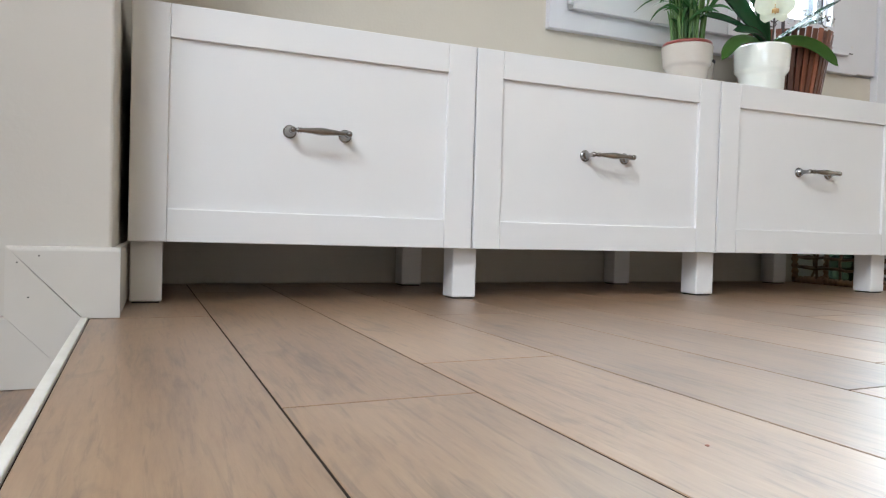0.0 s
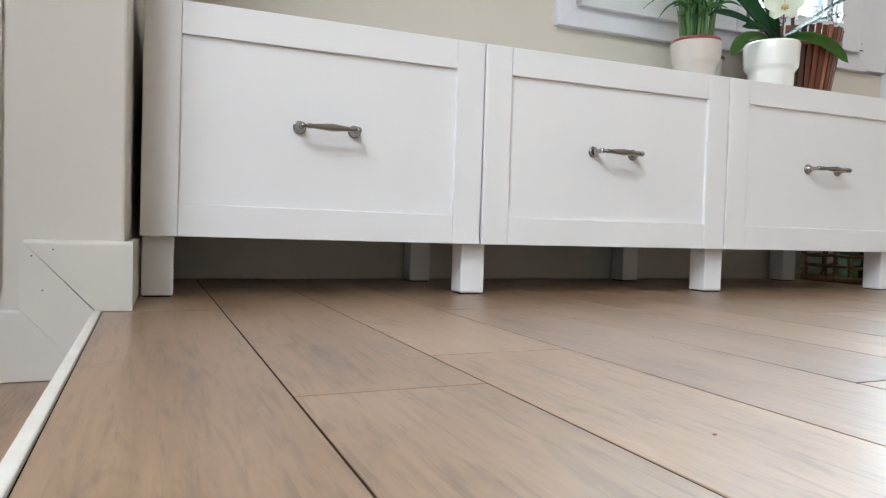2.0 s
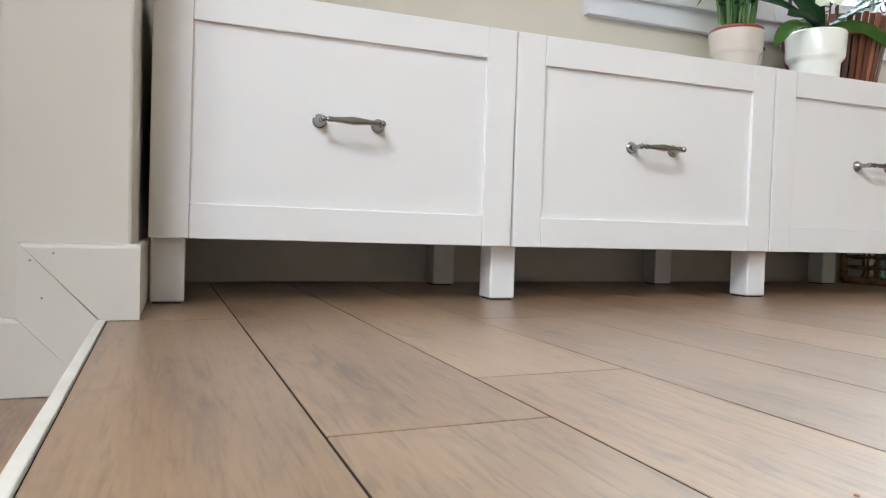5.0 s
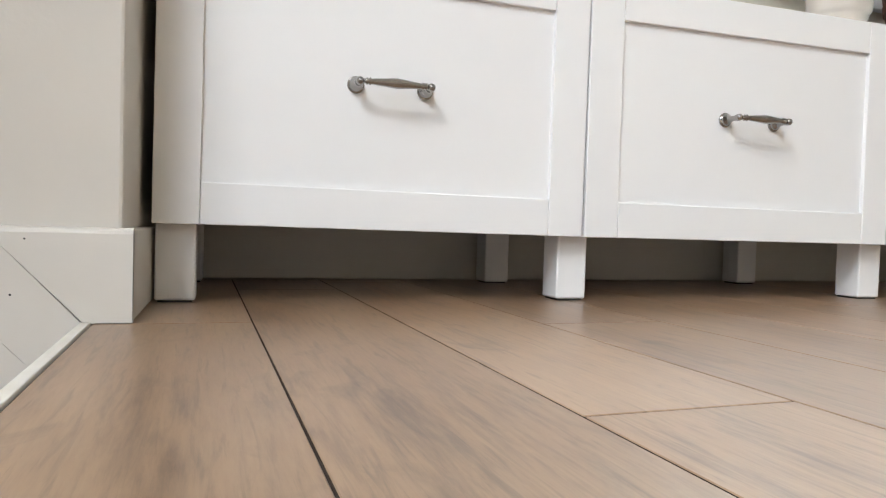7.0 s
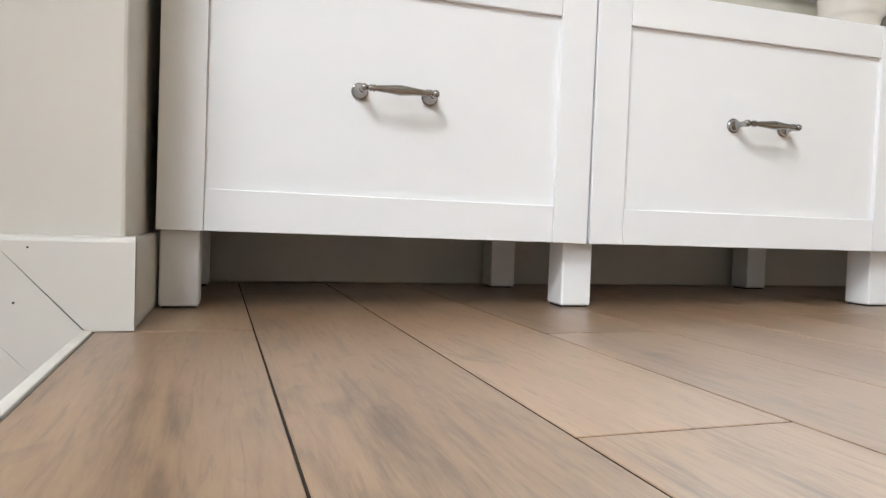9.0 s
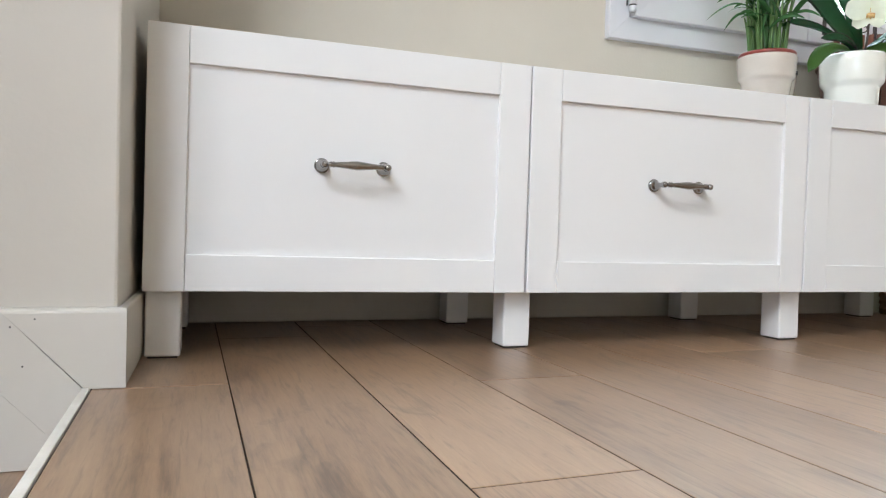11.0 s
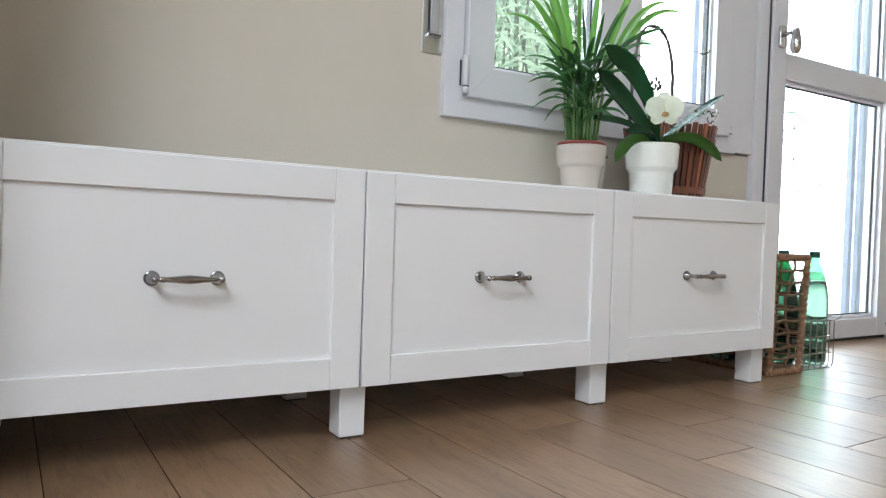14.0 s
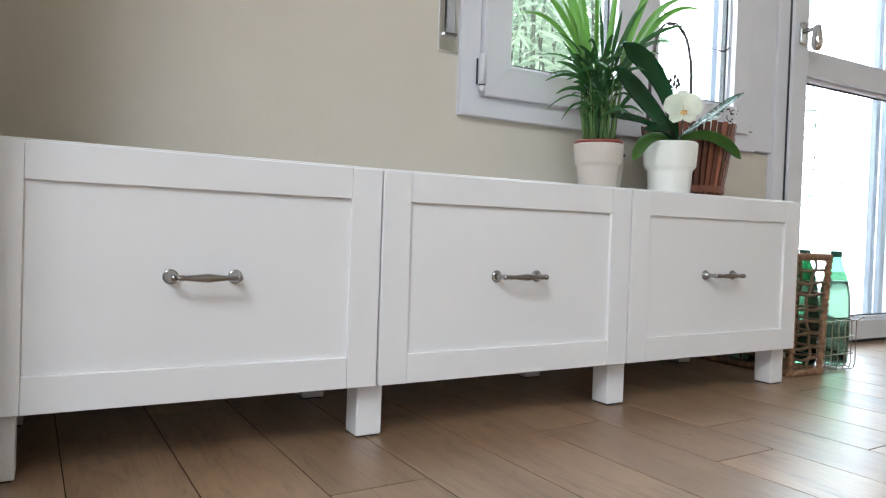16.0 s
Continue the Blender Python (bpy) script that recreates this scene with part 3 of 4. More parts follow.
for k in range(34):                    # upright stalks
    a, r = rnd.uniform(0, 6.28), 0.036 * math.sqrt(rnd.random())
    lean = rnd.uniform(0.2, 0.75)
    top = (r * math.cos(a) * (1 + lean), r * math.sin(a) * (1 + lean), Z0 + rnd.uniform(0.10, 0.24))
    part("stalk", tube(bmesh.new(), arc((r * math.cos(a), r * math.sin(a), Z0 - 0.002), (r * math.cos(a) * 1.1, r * math.sin(a) * 1.1, Z0 + 0.07), top, 6), [0.0032, 0.003, 0.0028, 0.0025, 0.0022, 0.0016], 7), STALK, palm, "", True)


def palm_leaf(a, reach, rise, start, length_bend, width, mat):
    c, s = math.cos(a), math.sin(a)
    p0 = (0.02 * c, 0.02 * s, start)
    p2 = (reach * c, reach * s, start + rise)
    p1 = (reach * 0.45 * c, reach * 0.45 * s, start + max(rise, 0) + length_bend)
    wob = rnd.uniform(-0.35, 0.35)
    part("leaf", blade(bmesh.new(), arc(p0, p1, p2, 11), width, (-s + wob * c, c + wob * s, 0.25 * wob), 0.35), mat, palm, "", True)


def frond(a, reach, height, droop, count, length, width, mat):
    """One arching frond: a rachis with narrow leaflets on both sides."""
    c, sn = math.cos(a), math.sin(a)
    pts = arc((0.018 * c, 0.018 * sn, Z0 + 0.01), (reach * 0.22 * c, reach * 0.22 * sn, Z0 + height * 1.1), (reach * c, reach * sn, Z0 + height - droop), 16)
    bm = bmesh.new()
    tube(bm, pts, [0.0024 - 0.0015 * i / 15 for i in range(16)], 5)
    across = Vector((-sn, c, 0))
    for i in range(count):
        for side in (-1, 1):
            q = 0.36 + 0.62 * (i + 0.4 * (side > 0) + rnd.uniform(-0.15, 0.15)) / count
            k = min(14, max(1, int(q * 15)))
            p, d = pts[k], (pts[k + 1] - pts[k - 1]).normalized()
            out = (d * rnd.uniform(0.55, 1.0) + across * side * rnd.uniform(0.45, 0.8) + Vector((0, 0, rnd.uniform(-0.05, 0.3)))).normalized()
            L = length * rnd.uniform(0.75, 1.15) * (1 - 0.35 * abs(q - 0.62) / 0.4)
            tip = p + out * L + Vector((0, 0, -L * rnd.uniform(0.12, 0.42)))
            tip.y = min(tip.y, 0.205)
            blade(bm, arc(p, p + out * L * 0.55 + Vector((0, 0, L * 0.06)), tip, 7), width * rnd.uniform(0.8, 1.2), d.cross(out).cross(out), 0.3)
    part("frond", bm, mat, palm, "", True)


for k in range(8):                     # low dark fronds all round
    a = 6.28 * k / 8 + rnd.uniform(-0.2, 0.2)
    q = 0.6 if math.cos(a + 0.55) > 0.35 else 0.8 if math.sin(a) < 0.5 else 0.55
    frond(a, rnd.uniform(0.06, 0.11) * q, rnd.uniform(0.12, 0.22), rnd.uniform(-0.01, 0.04), 4, rnd.uniform(0.07, 0.1) * (0.75 if q == 0.6 else 1), 0.0115, PALM)
for k in range(24):                    # small leaves close to the stalks
    a = rnd.uniform(0, 6.28)
    palm_leaf(a, rnd.uniform(0.03, 0.06), rnd.uniform(0.02, 0.1), Z0 + rnd.uniform(0.02, 0.13), 0.02, rnd.uniform(0.008, 0.013), PALM if k % 3 else STALK)
SIDE, DEEP = Vector((0.87, -0.48, 0)), Vector((0.48, 0.87, 0))


def long_leaf(start, tip, lift, width, mat, deep=0.0):
    """A long leaflet that rises from a stalk and arches over to its tip; places along the window wall and up."""
    p0 = SIDE * start[0] + DEEP * rnd.uniform(-0.02, 0.02) + Vector((0, 0, Z0 + 0.014 + start[1]))
    p2 = SIDE * tip[0] + DEEP * deep + Vector((0, 0, Z0 + 0.014 + tip[1]))
    p1 = p0.lerp(p2, 0.45) + Vector((0, 0, lift)) + DEEP * deep * 0.3
    d = (p2 - p0).normalized()
    face = DEEP + Vector((0, 0, rnd.uniform(-0.7, -0.2))) + SIDE * rnd.uniform(-0.3, 0.3)
    part("leaf", blade(bmesh.new(), arc(p0, p1, p2, 13), width, d.cross(face), 0.3, lambda q: math.sin(math.pi * (0.05 + 0.93 * q ** 0.85)) ** 0.75), mat, palm, "", True)


for start, tip, lift, w, deep in (      # bright young leaves that fan out above
        ((-0.02, 0.12), (-0.205, 0.30), 0.125, 0.018, -0.02), ((-0.025, 0.14), (-0.19, 0.375), 0.12, 0.019, 0.0), ((-0.03, 0.15), (-0.145, 0.44), 0.10, 0.023, -0.03),
        ((-0.02, 0.16), (-0.075, 0.47), 0.04, 0.021, 0.02), ((0.01, 0.16), (0.03, 0.42), 0.0, 0.015, -0.02), ((0.045, 0.13), (0.192, 0.345), 0.13, 0.021, -0.02),
        ((0.05, 0.14), (0.245, 0.325), 0.15, 0.016, 0.0), ((0.04, 0.15), (0.15, 0.44), 0.10, 0.017, -0.04), ((-0.03, 0.14), (-0.115, 0.33), 0.06, 0.012, -0.05),
        ((-0.01, 0.15), (-0.03, 0.39), 0.02, 0.012, -0.05)):
    long_leaf(start, tip, lift, w, PALM_YOUNG, deep)
for k in range(16):                    # short glossy leaves among the stalks
    x0 = rnd.uniform(-0.03, 0.045)
    z0 = rnd.uniform(0.03, 0.17)
    way = -1 if k % 2 else 1
    long_leaf((x0, z0), (x0 + way * rnd.uniform(0.03, 0.075), z0 + rnd.uniform(-0.01, 0.07)), rnd.uniform(0.02, 0.05), rnd.uniform(0.009, 0.014), PALM, rnd.uniform(-0.08, -0.03))
for start, tip, lift, w, deep in (      # dark leaves drooping at both sides
        ((-0.02, 0.12), (-0.143, 0.133), 0.055, 0.014, -0.05), ((-0.02, 0.10), (-0.12, 0.10), 0.045, 0.012, -0.06), ((-0.03, 0.09), (-0.138, 0.066), 0.05, 0.006, -0.05),
        ((-0.02, 0.13), (-0.102, 0.232), 0.01, 0.012, -0.03), ((-0.025, 0.13), (-0.118, 0.178), 0.03, 0.013, -0.05), ((-0.01, 0.07), (-0.07, 0.066), 0.025, 0.009, -0.06),
        ((-0.02, 0.12), (-0.132, 0.155), 0.05, 0.011, -0.02), ((-0.02, 0.15), (-0.09, 0.262), 0.0, 0.01, 0.02), ((0.0, 0.13), (-0.06, 0.15), 0.05, 0.014, -0.08),
        ((0.04, 0.18), (0.212, 0.288), 0.06, 0.013, 0.0), ((0.04, 0.16), (0.158, 0.243), 0.06, 0.010, -0.02), ((0.03, 0.17), (0.072, 0.31), 0.03, 0.012, -0.03),
        ((0.04, 0.15), (0.12, 0.27), 0.04, 0.015, 0.02), ((0.02, 0.12), (0.085, 0.16), 0.05, 0.013, -0.07), ((0.02, 0.10), (0.07, 0.09), 0.04, 0.011, -0.06),
        ((0.0, 0.16), (0.01, 0.24), 0.05, 0.014, -0.07), ((0.02, 0.18), (0.045, 0.21), 0.06, 0.013, -0.08), ((-0.01, 0.18), (-0.05, 0.22), 0.05, 0.013, -0.07),
        ((-0.02, 0.14), (-0.15, 0.205), 0.06, 0.008, 0.0), ((-0.02, 0.16), (-0.125, 0.25), 0.05, 0.008, -0.04), ((0.03, 0.14), (0.14, 0.20), 0.07, 0.008, -0.05),
        ((0.02, 0.19), (0.03, 0.30), 0.02, 0.010, -0.06), ((0.0, 0.2), (-0.02, 0.31), 0.01, 0.009, -0.05), ((0.03, 0.2), (0.095, 0.33), 0.03, 0.010, -0.04),
        ((-0.03, 0.08), (-0.10, 0.045), 0.05, 0.007, -0.04), ((0.0, 0.08), (-0.03, 0.03), 0.05, 0.008, -0.07), ((0.02, 0.07), (0.045, 0.05), 0.04, 0.009, -0.06)):
    long_leaf(start, tip, lift, w, PALM, deep)

spare = thing("spare_pot", (1.335, 0.235, TOPZ), "small cream ceramic pot behind the palm", "pot")
part("pot", lathe(bmesh.new(), [(0.0, 0.0), (0.036, 0.0), (0.042, 0.05), (0.047, 0.095), (0.045, 0.097), (0.04, 0.06), (0.0, 0.06)], steps=40), CERAMIC, spare, "", True)
part("rim", lathe(bmesh.new(), [(0.046, 0.096), (0.049, 0.098), (0.049, 0.103), (0.044, 0.103), (0.044, 0.097)], steps=40), DARK, spare, "dark rim", True)

# ---- orchid ----
orc = thing("potted_orchid", (1.475, 0.15, TOPZ), "moth orchid with one cream flower in a white pot", "plant")
part("pot", lathe(bmesh.new(), [(0.0, 0.0), (0.049, 0.0), (0.053, 0.004), (0.0555, 0.058), (0.0562, 0.062), (0.0575, 0.065), (0.0632, 0.072), (0.0648, 0.0755), (0.0655, 0.080), (0.0685, 0.131), (0.067, 0.136), (0.064, 0.135), (0.062, 0.11), (0.0, 0.11)], steps=64), WHITEPOT, orc, "white glazed pot with a stepped rim", True)
part("bark", lathe(bmesh.new(), [(0.0, 0.135), (0.03, 0.136), (0.055, 0.13), (0.0615, 0.124), (0.06, 0.115)], steps=28), SOIL, orc)
broad = lambda s: (0.35 + 0.65 * math.sin(math.pi * min(1.0, s * 1.15) ** 0.9 / 2 * 1.0)) * (1 if s < 0.72 else math.sqrt(max(0.0, 1 - ((s - 0.72) / 0.28) ** 2)))
CROWN = Vector((0.012, -0.005, 0.142))
VIEW = Vector((0.62, 0.78, -0.05))     # way along which the leaves lie broadside
for tip, bend, w, mat, flat in (
        ((-0.276, -0.100, 0.328), (-0.076, -0.043, 0.297), 0.047, ORCHID, 0), ((-0.306, -0.112, 0.268), (-0.108, -0.042, 0.190), 0.044, ORCHID, 0),
        ((-0.191, -0.060, 0.071), (-0.140, -0.032, 0.163), 0.031, ORCHID_PALE, 0), ((0.240, -0.030, 0.111), (0.118, -0.015, 0.200), 0.034, ORCHID_PALE, 0),
        ((0.280, 0.0, 0.304), (0.12, 0.0, 0.215), 0.040, ORCHID, 1), ((0.262, 0.03, 0.262), (0.15, 0.03, 0.215), 0.022, ORCHID, 1),
        ((-0.262, -0.070, 0.166), (-0.147, -0.036, 0.190), 0.017, ORCHID, 0), ((-0.15, -0.05, 0.15), (-0.07, -0.04, 0.175), 0.02, ORCHID, 0)):
    pts = arc(CROWN, CROWN + Vector(bend) - Vector((0, 0, 0.14)), tip, 14)
    d = (Vector(tip) - CROWN).normalized()
    part("leaf", blade(bmesh.new(), pts, w, (0.66, 0.60, 0.45) if flat else d.cross(VIEW), -0.22, broad, 0.0016), mat, orc, "", True)
stem = part("stem", tube(bmesh.new(), arc((-0.004, -0.03, 0.13), (-0.045, -0.078, 0.15), (-0.054, -0.083, 0.208), 8), 0.0022, 8), TWIG, orc)
FC = Vector((-0.062, -0.092, 0.210))
FN = Vector((-0.62, -0.78, -0.02)).normalized()
FR = Vector((0.78, -0.62, 0.0)).normalized()
FU = FR.cross(FN) * -1
flower = part("flower", lathe(bmesh.new(), [(0.0, -0.006), (0.004, -0.003), (0.005, 0.002), (0.0, 0.006)], FC, 10), LIP, orc, "cream orchid flower with a spotted lip")
round_petal = lambda s: math.sin(math.pi * (0.08 + 0.86 * s)) ** 0.55
for ang, L, w in ((92, 0.042, 0.040), (10, 0.046, 0.054), (170, 0.046, 0.054), (232, 0.042, 0.036), (308, 0.042, 0.036)):
    a = radians(ang)
    d = FR * math.cos(a) + FU * math.sin(a)
    base = FC + FN * (0.004 if w > 0.05 else -0.003)
    pts = [base + d * (L * s) + FN * (0.007 * math.sin(math.pi * s) - 0.006 * s * s) for s in [i / 8 for i in range(9)]]
    part("petal", blade(bmesh.new(), pts, w, FN.cross(d), 0.1, round_petal), PETAL, flower, "", True)
for ang in (238, 302, 270):
    a = radians(ang)
    d = FR * math.cos(a) + FU * math.sin(a)
    part("lip", blade(bmesh.new(), [FC + FN * 0.006 - FU * 0.008 + d * (0.014 * s) + FN * (0.007 * math.sin(math.pi * s)) for s in [i / 5 for i in range(6)]], 0.010, FN.cross(d), 0.4), LIP, flower, "", True)
spike = part("bud_spike", tube(bmesh.new(), arc((-0.01, 0.01, 0.13), (-0.005, 0.008, 0.22), (0.013, 0.006, 0.306), 8), 0.0018, 7), TWIG, orc)
for k, (x, z) in enumerate(((0.0, 0.272), (0.012, 0.282), (-0.012, 0.262), (0.009, 0.265), (0.002, 0.290), (-0.014, 0.279), (0.018, 0.272))):
    part("bud", lathe(bmesh.new(), [(0.0, -0.008), (0.004, -0.003), (0.0045, 0.002), (0.0, 0.008)], (x + 0.011, 0.006, z + 0.02), 8), TWIG, spike, "", True)

# ---- slatted basket with a vine handle ----
bas = thing("slat_basket", (1.665, 0.262, TOPZ), "reddish bamboo slat basket with a twisted vine handle", "basket")
BN = 42
BR0, BR1, BH = 0.094, 0.127, 0.207
sl = prism(bmesh.new(), [(-0.0052, 0.0), (0.0052, 0.0), (0.0069, 1.0), (-0.0069, 1.0)], -0.0022, 0.0022)
for v in sl.verts:
    v.co.z *= math.hypot(BH, BR1 - BR0)
slat_mesh = mesh(sl, "slat", SLAT)
tilt = math.degrees(math.atan2(BR1 - BR0, BH))
for k in range(BN):
    a = 360 / BN * k
    o = new("slat", slat_mesh)
    o.parent = bas
    o.matrix_local = pose(0, 0, 0.002, 0, 0, a) @ pose(0, -BR0, 0, tilt, 0, 0) @ Matrix.Diagonal((1, 1, rnd.uniform(0.985, 1.015), 1))
for h, off in ((0.165, -0.001), (0.03, -0.006), (0.165, -0.0085), (0.03, -0.0105)):
    r = BR0 + (BR1 - BR0) * h / BH + (0.0035 if off in (-0.001, -0.006) else -0.0045)
    part("band", lathe(bmesh.new(), [(r - 0.0013, h - 0.009), (r + 0.0003, h - 0.009), (r + 0.0029, h + 0.009), (r + 0.0013, h + 0.009), (r - 0.0013, h - 0.009)], steps=64), SLAT, bas)
part("base", lathe(bmesh.new(), [(0.0, 0.002), (BR0 - 0.004, 0.002), (BR0 - 0.004, 0.008), (0.0, 0.008)], steps=40), SLAT, bas)
for ph in (0.0, 2.1, 4.2):
    pts = []
    for i in range(90):
        s = i / 89
        a = math.pi * s
        w = ph + 34 * s
        x, z = -0.137 - 0.078 * math.copysign(abs(math.cos(a)) ** 0.75, math.cos(a)) + 0.004 * math.sin(9 * s), 0.20 + 0.264 * math.sin(a) ** 0.55 + 0.003 * math.sin(13 * s)
        pts.append((x + 0.0026 * math.cos(w), -0.055 + 0.003 * math.sin(w), z + 0.0026 * math.cos(w * 0.7)))
    part("handle", tube(bmesh.new(), pts, 0.0024, 6), TWIG, bas, "twisted dark vine handle", True)
curl = random.Random(12)
for k in range(34):                    # curled wire along the rim
    th = radians(curl.uniform(-170, 25))
    z, r, turn, lean, ph = 0.212 + curl.uniform(0, 0.042), curl.uniform(0.007, 0.015), curl.uniform(2.6, 5.2), curl.uniform(-0.5, 0.5), curl.uniform(0, 6.28)
    pts = []
    for i in range(20):
        q, rr = ph + turn * i / 19, r * (1 - 0.4 * i / 19)
        u, w = rr * math.cos(q), rr * 0.8 * math.sin(q)
        pts.append((0.127 * math.cos(th) - u * math.sin(th) + lean * w * math.cos(th), 0.127 * math.sin(th) + u * math.cos(th) + lean * w * math.sin(th), z + w))
    part("scroll", tube(bmesh.new(), pts, 0.0015, 6), STEEL if k % 3 else TWIG, bas, "curled wire ornament on the rim", True)
part("twig", tube(bmesh.new(), arc((0.005, -0.09, 0.41), (0.03, -0.09, 0.405), (0.05, -0.09, 0.425), 6), [0.0016, 0.003, 0.003, 0.0026, 0.002, 0.0012], 6), TWIG, bas)
part("twig", tube(bmesh.new(), arc((-0.060, -0.056, 0.418), (-0.03, -0.07, 0.42), (0.005, -0.09, 0.41), 8), 0.0006, 5), TWIG, bas)

# ---- woven basket ----
wov = thing("woven_basket", (1.96, 0.225, 0), "tall open-weave basket of brown hyacinth rope", "basket")
WX, WY, WH, FL = 0.068, 0.155, 0.338, 1.16


def rope(points, r, name, mat, twist=True):
    bm = bmesh.new()
    pts = [Vector(p) for p in points]
    if twist:
        dense = []
        for a, b in zip(pts, pts[1:]):
            n = max(2, int((b - a).length / 0.006))
            dense += [a.lerp(b, i / n) for i in range(n)]
        dense.append(pts[-1])
        tube(bm, dense, [r * (0.62 + 0.6 * abs(math.sin(i * 1.05 + 0.3 * math.sin(i * 0.37)))) for i in range(len(dense))], 9)
    else:
        tube(bm, pts, r, 6)
    return part(name, bm, mat, wov, "", True)


def at(u, v, z):
    f = 1 + (FL - 1) * z / WH
    return (WX * u * f, WY * (1 + (f - 1) * 0.4) * v, z)


for z in (0.009, WH):
    rope([at(-1, -1, z), at(1, -1, z), at(1, 1, z), at(-1, 1, z), at(-1, -1, z)], 0.0095, "rim" if z > 0.1 else "foot_ring", ROPE)
for u, v in ((-1, -1), (1, -1), (1, 1), (-1, 1)):
    rope([at(u, v, 0.009), at(u, v, WH * 0.5), at(u, v, WH)], 0.0092, "corner_post", ROPE)
for k in range(1, 9):
    z = 0.009 + (WH - 0.009) * k / 9
    w = 0.003 * math.sin(k * 2.3)
    loop = []
    for (u0, v0), (u1, v1), n in (((-1, -1), (1, -1), 5), ((1, -1), (1, 1), 9), ((1, 1), (-1, 1), 5), ((-1, 1), (-1, -1), 9)):
        for i in range(n):
            s = i / n
            p = Vector(at(u0 + (u1 - u0) * s, v0 + (v1 - v0) * s, z + 0.003 * math.sin(i * 1.9 + k) + w))
            loop.append(p)
    loop.append(loop[0])
    rope(loop, 0.0042, "weaver", REED, False)
for v in (-1, 1):
    for u in (0.0,):
        rope([at(u + 0.22 * math.sin(i * 0.75), v * (1 + 0.02 * (-1) ** i), WH * i / 11 + 0.004) for i in range(12)], 0.004, "stake", REED, False)
for u in (-1, 1):
    for v in (-0.5, 0.0, 0.5):
        rope([at(u * (1 + 0.03 * (-1) ** i), v + 0.02 * math.sin(i * 1.3), WH * i / 11 + 0.004) for i in range(12)], 0.004, "stake", REED, False)
part("base", box(bmesh.new(), (-WX, -WY, 0.004), (WX, WY, 0.010), 0.002), REED, wov)


# ---- bottles and wire rack ----
def bottle(at_, label):
    b = thing("bottle", at_, label, "bottle", "green water bottles")
    prof = [(0.0, 0.004), (0.028, 0.0), (0.038, 0.004), (0.0425, 0.016), (0.0415, 0.05), (0.0425, 0.056), (0.0405, 0.062), (0.0425, 0.07), (0.0425, 0.13), (0.0438, 0.16), (0.0435, 0.19), (0.041, 0.225), (0.034, 0.262)]
    neck = [(0.0338, 0.2622), (0.024, 0.295), (0.017, 0.312), (0.0142, 0.322), (0.0165, 0.3225), (0.0165, 0.325), (0.0142, 0.3255), (0.0142, 0.332)]
    part("neck", lathe(bmesh.new(), neck, steps=32), PET_NECK, b, "green plastic neck, tint deepened against the bright backdrop", True)
    part("body", lathe(bmesh.new(), prof, steps=32), PET, b, "clear green plastic", True)
    part("water", lathe(bmesh.new(), [(0.0, 0.006), (0.036, 0.008), (0.0405, 0.018), (0.0405, 0.13), (0.0418, 0.16), (0.0415, 0.19), (0.039, 0.222), (0.033, 0.258), (0.0, 0.259)], steps=32), WATER, b, "", True).visible_shadow = False
    cap = [(0.0, 0.331), (0.0165, 0.331), (0.0168, 0.3335), (0.0158, 0.334), (0.0158, 0.348), (0.0145, 0.350), (0.0, 0.350)]
    part("cap", lathe(bmesh.new(), cap, steps=24), CAP, b, "dark green screw cap")
    part("wrapper", lathe(bmesh.new(), [(0.0436, 0.075), (0.044, 0.076), (0.044, 0.128), (0.0436, 0.129)], steps=32), LABEL, b, "pale see-through label")
    return b


bottle((2.098, 0.172, 0.0065), "green plastic water bottle in the wire rack")
bottle((2.188, 0.128, 0.0065), "green plastic water bottle in the wire rack")
bottle((1.965, 0.27, 0.0105), "green plastic water bottle inside the woven basket")
bottle((2.19, 0.232, 0.0065), "green plastic water bottle in the wire rack")

rack = thing("wire_rack", (2.142, 0.19, 0), "small bronzed wire rack holding bottles", "rack")
RX, RY = 0.082, 0.115
for z in (0.004, 0.05, 0.10, 0.148):
    c = [(-RX, -RY, z), (RX - 0.02, -RY, z), (RX, -RY + 0.02, z), (RX, RY, z), (-RX, RY, z)]
    part("hoop", tube(bmesh.new(), c, 0.0019, 6, True), WIRE, rack)
for u in (-1, -0.6, -0.2, 0.2, 0.6, 0.9):
    for v in (-1, 1):
        part("wire", tube(bmesh.new(), [(RX * u, RY * v * 0.97, 0.004), (RX * u, RY * v * 1.01, 0.02), (RX * u, RY * v * 1.01, 0.148)], 0.0016, 6), WIRE, rack)
for v in (-0.7, -0.35, 0, 0.35, 0.7):
    part("wire", tube(bmesh.new(), [(-RX, RY * v, 0.004), (RX * 1.0, RY * v, 0.004), (RX * 1.02, RY * v, 0.02), (RX * 1.02, RY * v, 0.15)], 0.0016, 6), WIRE, rack)
part("lip", tube(bmesh.new(), [(-RX, -RY, 0.149), (RX, -RY, 0.149), (RX + 0.022, -RY - 0.006, 0.158)], 0.0019, 6), WIRE, rack)
part("lip", tube(bmesh.new(), [(RX - 0.05, -RY + 0.05, 0.149), (RX + 0.03, -RY + 0.03, 0.156)], 0.0019, 6), WIRE, rack)

crumb = tagged(new("crumb", mesh(lathe(bmesh.new(), [(0.0, 0.0), (0.0014, 0.0001), (0.0016, 0.0005), (0.001, 0.0009), (0.0, 0.001)], steps=9), "crumb", CRUMB)), "tiny brown crumb lying on the plank floor", "crumb")
crumb.matrix_world = pose(0.372, -0.861, 0.0, 0, 0, 25)

# ---- outside ----
structure("ground", boxes(((-30, OUT, -0.5), (40, 60, -0.12))), PAVING, "pale sunlit paving outside the glazed door", "ground")
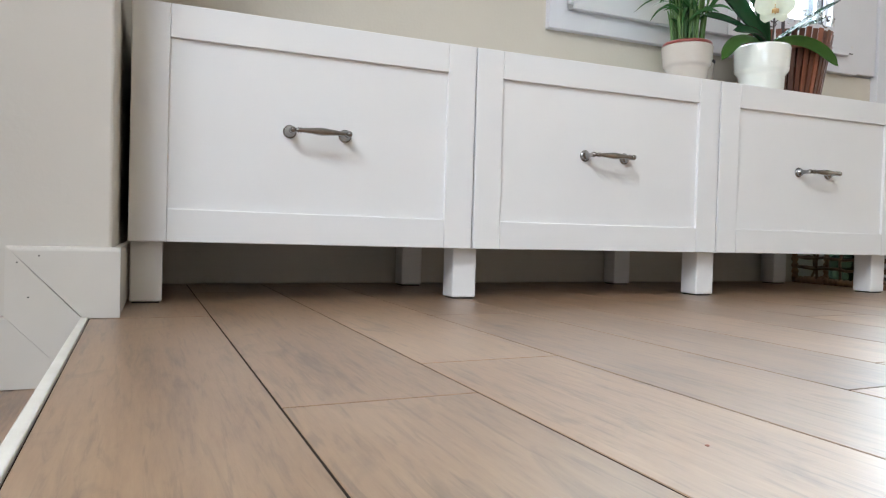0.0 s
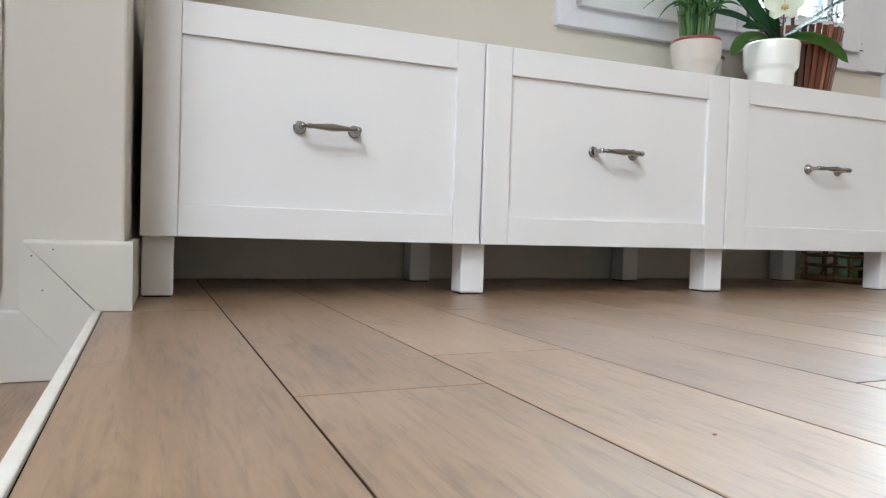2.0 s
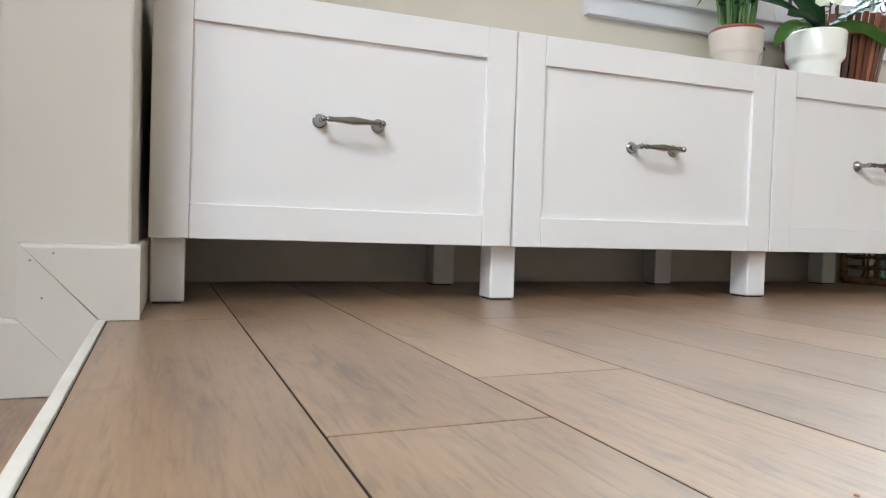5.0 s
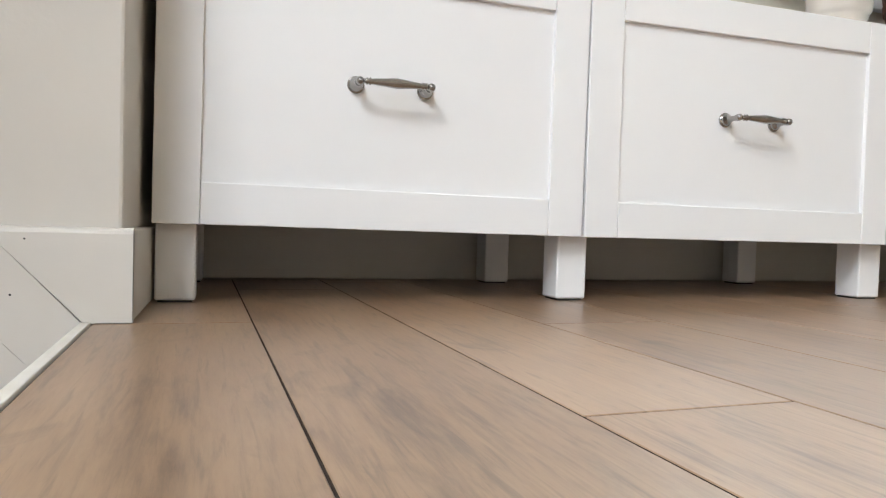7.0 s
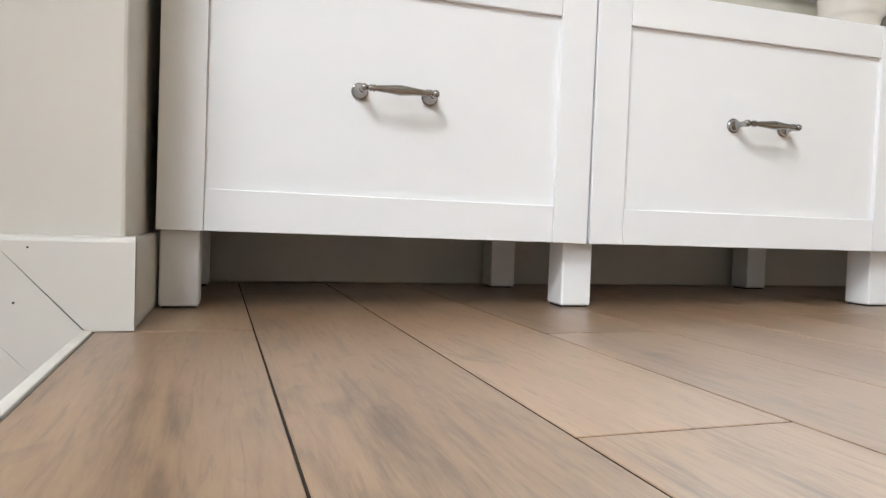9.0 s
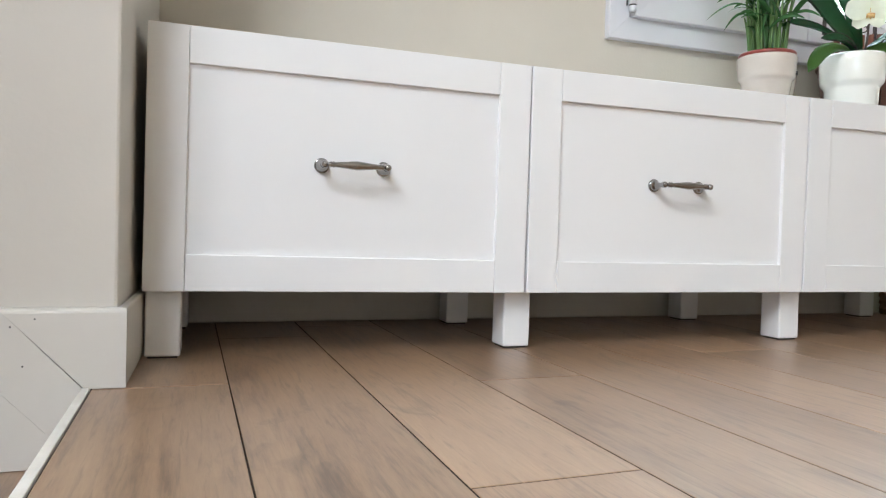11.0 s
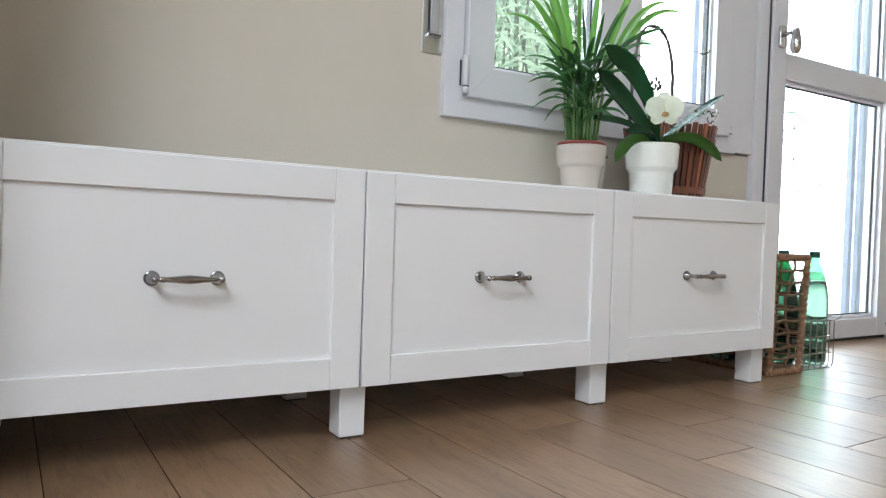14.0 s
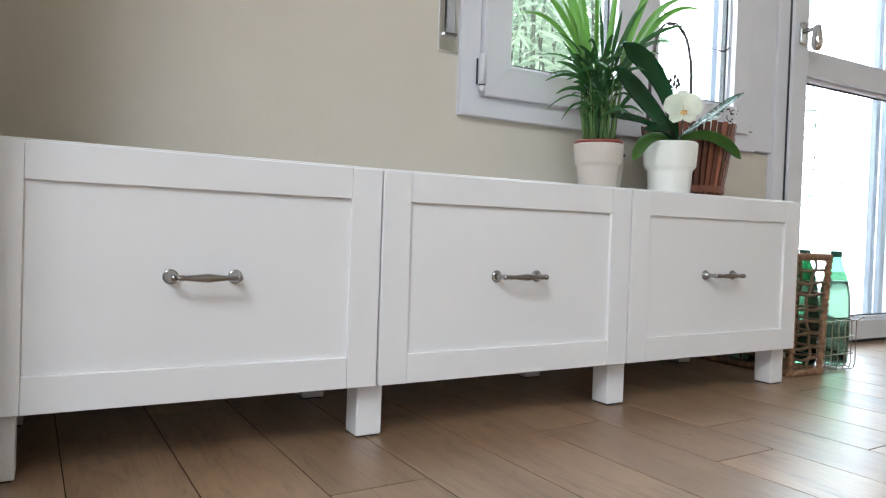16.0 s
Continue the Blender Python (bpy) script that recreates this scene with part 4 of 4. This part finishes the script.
bk = structure("backdrop", boxes(((-14, 6.0, -0.11), (24, 6.05, 9))), glow, "bright hazy sky beyond the garden", "backdrop")
for x, w in ((2.101, 0.026), (2.143, 0.024), (2.172, 0.008), (3.143, 0.033), (3.222, 0.034), (3.283, 0.012)):
    pst = thing("shutter_rail", (x, 0.55, -0.12), "grey painted upright rail of the outer shutter", "rail", "outer shutter rails")
    part("rail", box(bmesh.new(), (-w / 2, -0.012, 0.0), (w / 2, 0.012, 2.25), 0.002), RAIL, pst)

bm = bmesh.new()
tube(bm, arc((4.95, 2.0, -0.12), (5.05, 2.0, 0.8), (5.0, 2.0, 1.7), 6), 0.004, 5)
for k in range(34):
    x, y = rnd.uniform(1.7, 2.9), rnd.uniform(1.7, 2.6)
    h = rnd.uniform(1.4, 2.4)
    dx = rnd.uniform(-0.25, 0.25)
    tube(bm, arc((x, y, -0.12), (x, y, h * 0.6), (x + dx, y, h), 5), 0.007, 5)
tagged(new("bamboo_canes", mesh(bm, "bamboo_canes", CANE)), "thin bamboo canes in the garden outside", "bamboo", kind="stuff")
bm = bmesh.new()
for k in range(3500):
    far = k > 3455
    x = rnd.gauss(5.06, 0.12) if far else rnd.uniform(1.6, 2.9)
    y, z = (rnd.uniform(1.9, 2.1), rnd.uniform(0.7, 1.7)) if far else (rnd.uniform(1.6, 2.7), rnd.uniform(0.2, 2.3))
    a, L = rnd.uniform(0, 6.28), rnd.uniform(0.09, 0.2)
    d = Vector((math.cos(a), math.sin(a) * 0.5, rnd.uniform(-0.9, 0.3))).normalized()
    p = Vector((x, y, z))
    blade(bm, [p, p + d * L * 0.4, p + d * L - Vector((0, 0, L * 0.15))], rnd.uniform(0.011, 0.023), d.cross(Vector((0.3, 1, 0.2))), 0.2)
for k in range(2600):                  # a paler thicket farther back
    p = Vector((rnd.uniform(2.6, 4.5), rnd.uniform(3.0, 4.3), rnd.uniform(0.5, 3.3)))
    a, L = rnd.uniform(0, 6.28), rnd.uniform(0.18, 0.34)
    d = Vector((math.cos(a), math.sin(a) * 0.4, rnd.uniform(-0.9, 0.3))).normalized()
    blade(bm, [p, p + d * L * 0.4, p + d * L - Vector((0, 0, L * 0.15))], rnd.uniform(0.03, 0.05), d.cross(Vector((0.3, 1, 0.2))), 0.2)
tagged(new("bamboo_leaves", mesh(bm, "bamboo_leaves", BAMBOO)), "light green bamboo leaves in the garden outside", "bamboo", kind="stuff")

# ---- planks, last ----
PW, PL, PG = 0.16, 0.90, 0.0009


def plank_mesh(w, length):
    bm = box(bmesh.new(), (PG, PG, -0.008), (w - PG, length - PG, 0.0))
    es = [e for e in bm.edges if all(abs(v.co.z) < 1e-6 for v in e.verts)]
    bmesh.ops.bevel(bm, geom=es, offset=0.0006, segments=1, affect="EDGES")
    bm.normal_update()
    for f in bm.faces:
        f.material_index = 0 if f.normal.z > 0.5 else 1
    me = mesh(bm, "plank", PLANK)
    me.materials.append(GROUT)         # sawn sides lie in the joint
    return me


joints = {0: -0.16, 1: -0.699, 2: -0.572, 3: -0.216, 4: 0.11, 5: 0.194, 6: -0.089, 7: -0.367, 8: -0.216, 9: -0.45, 10: 0.055}
made = {}


def lay(parent, x, w, z, start, y0, y1):
    y = start
    while y > y0:
        y -= PL
    while y < y1:
        a, b = max(y, y0), min(y + PL, y1)
        y += PL
        if b - a < 0.02:
            continue
        key = (round(w, 4), round(b - a, 3))
        if key not in made:
            made[key] = plank_mesh(w, b - a)
        o = new("plank", made[key])
        o.location = (x, a, z)
        o.parent = parent


lay(floor, -0.0382, 0.1567, 0.0, joints[0], FRONT - 0.12, BACK)
seams = [0.1185]
while seams[-1] < EAST + 0.02:
    seams.append(min(EAST + 0.03, seams[-1] + 0.16))
for col, (x, x1) in enumerate(zip(seams, seams[1:]), 1):
    lay(floor, x, x1 - x, 0.0, joints.get(col, -rnd.random() * PL), FRONT - 0.12, BACK)
x = -0.0515
while x > WEST - 0.11:
    w = min(PW, x - WEST + 0.12)
    lay(lower, x - w, w, LOW, -rnd.random() * PL, FRONT - 0.12, PIER)
    x -= w
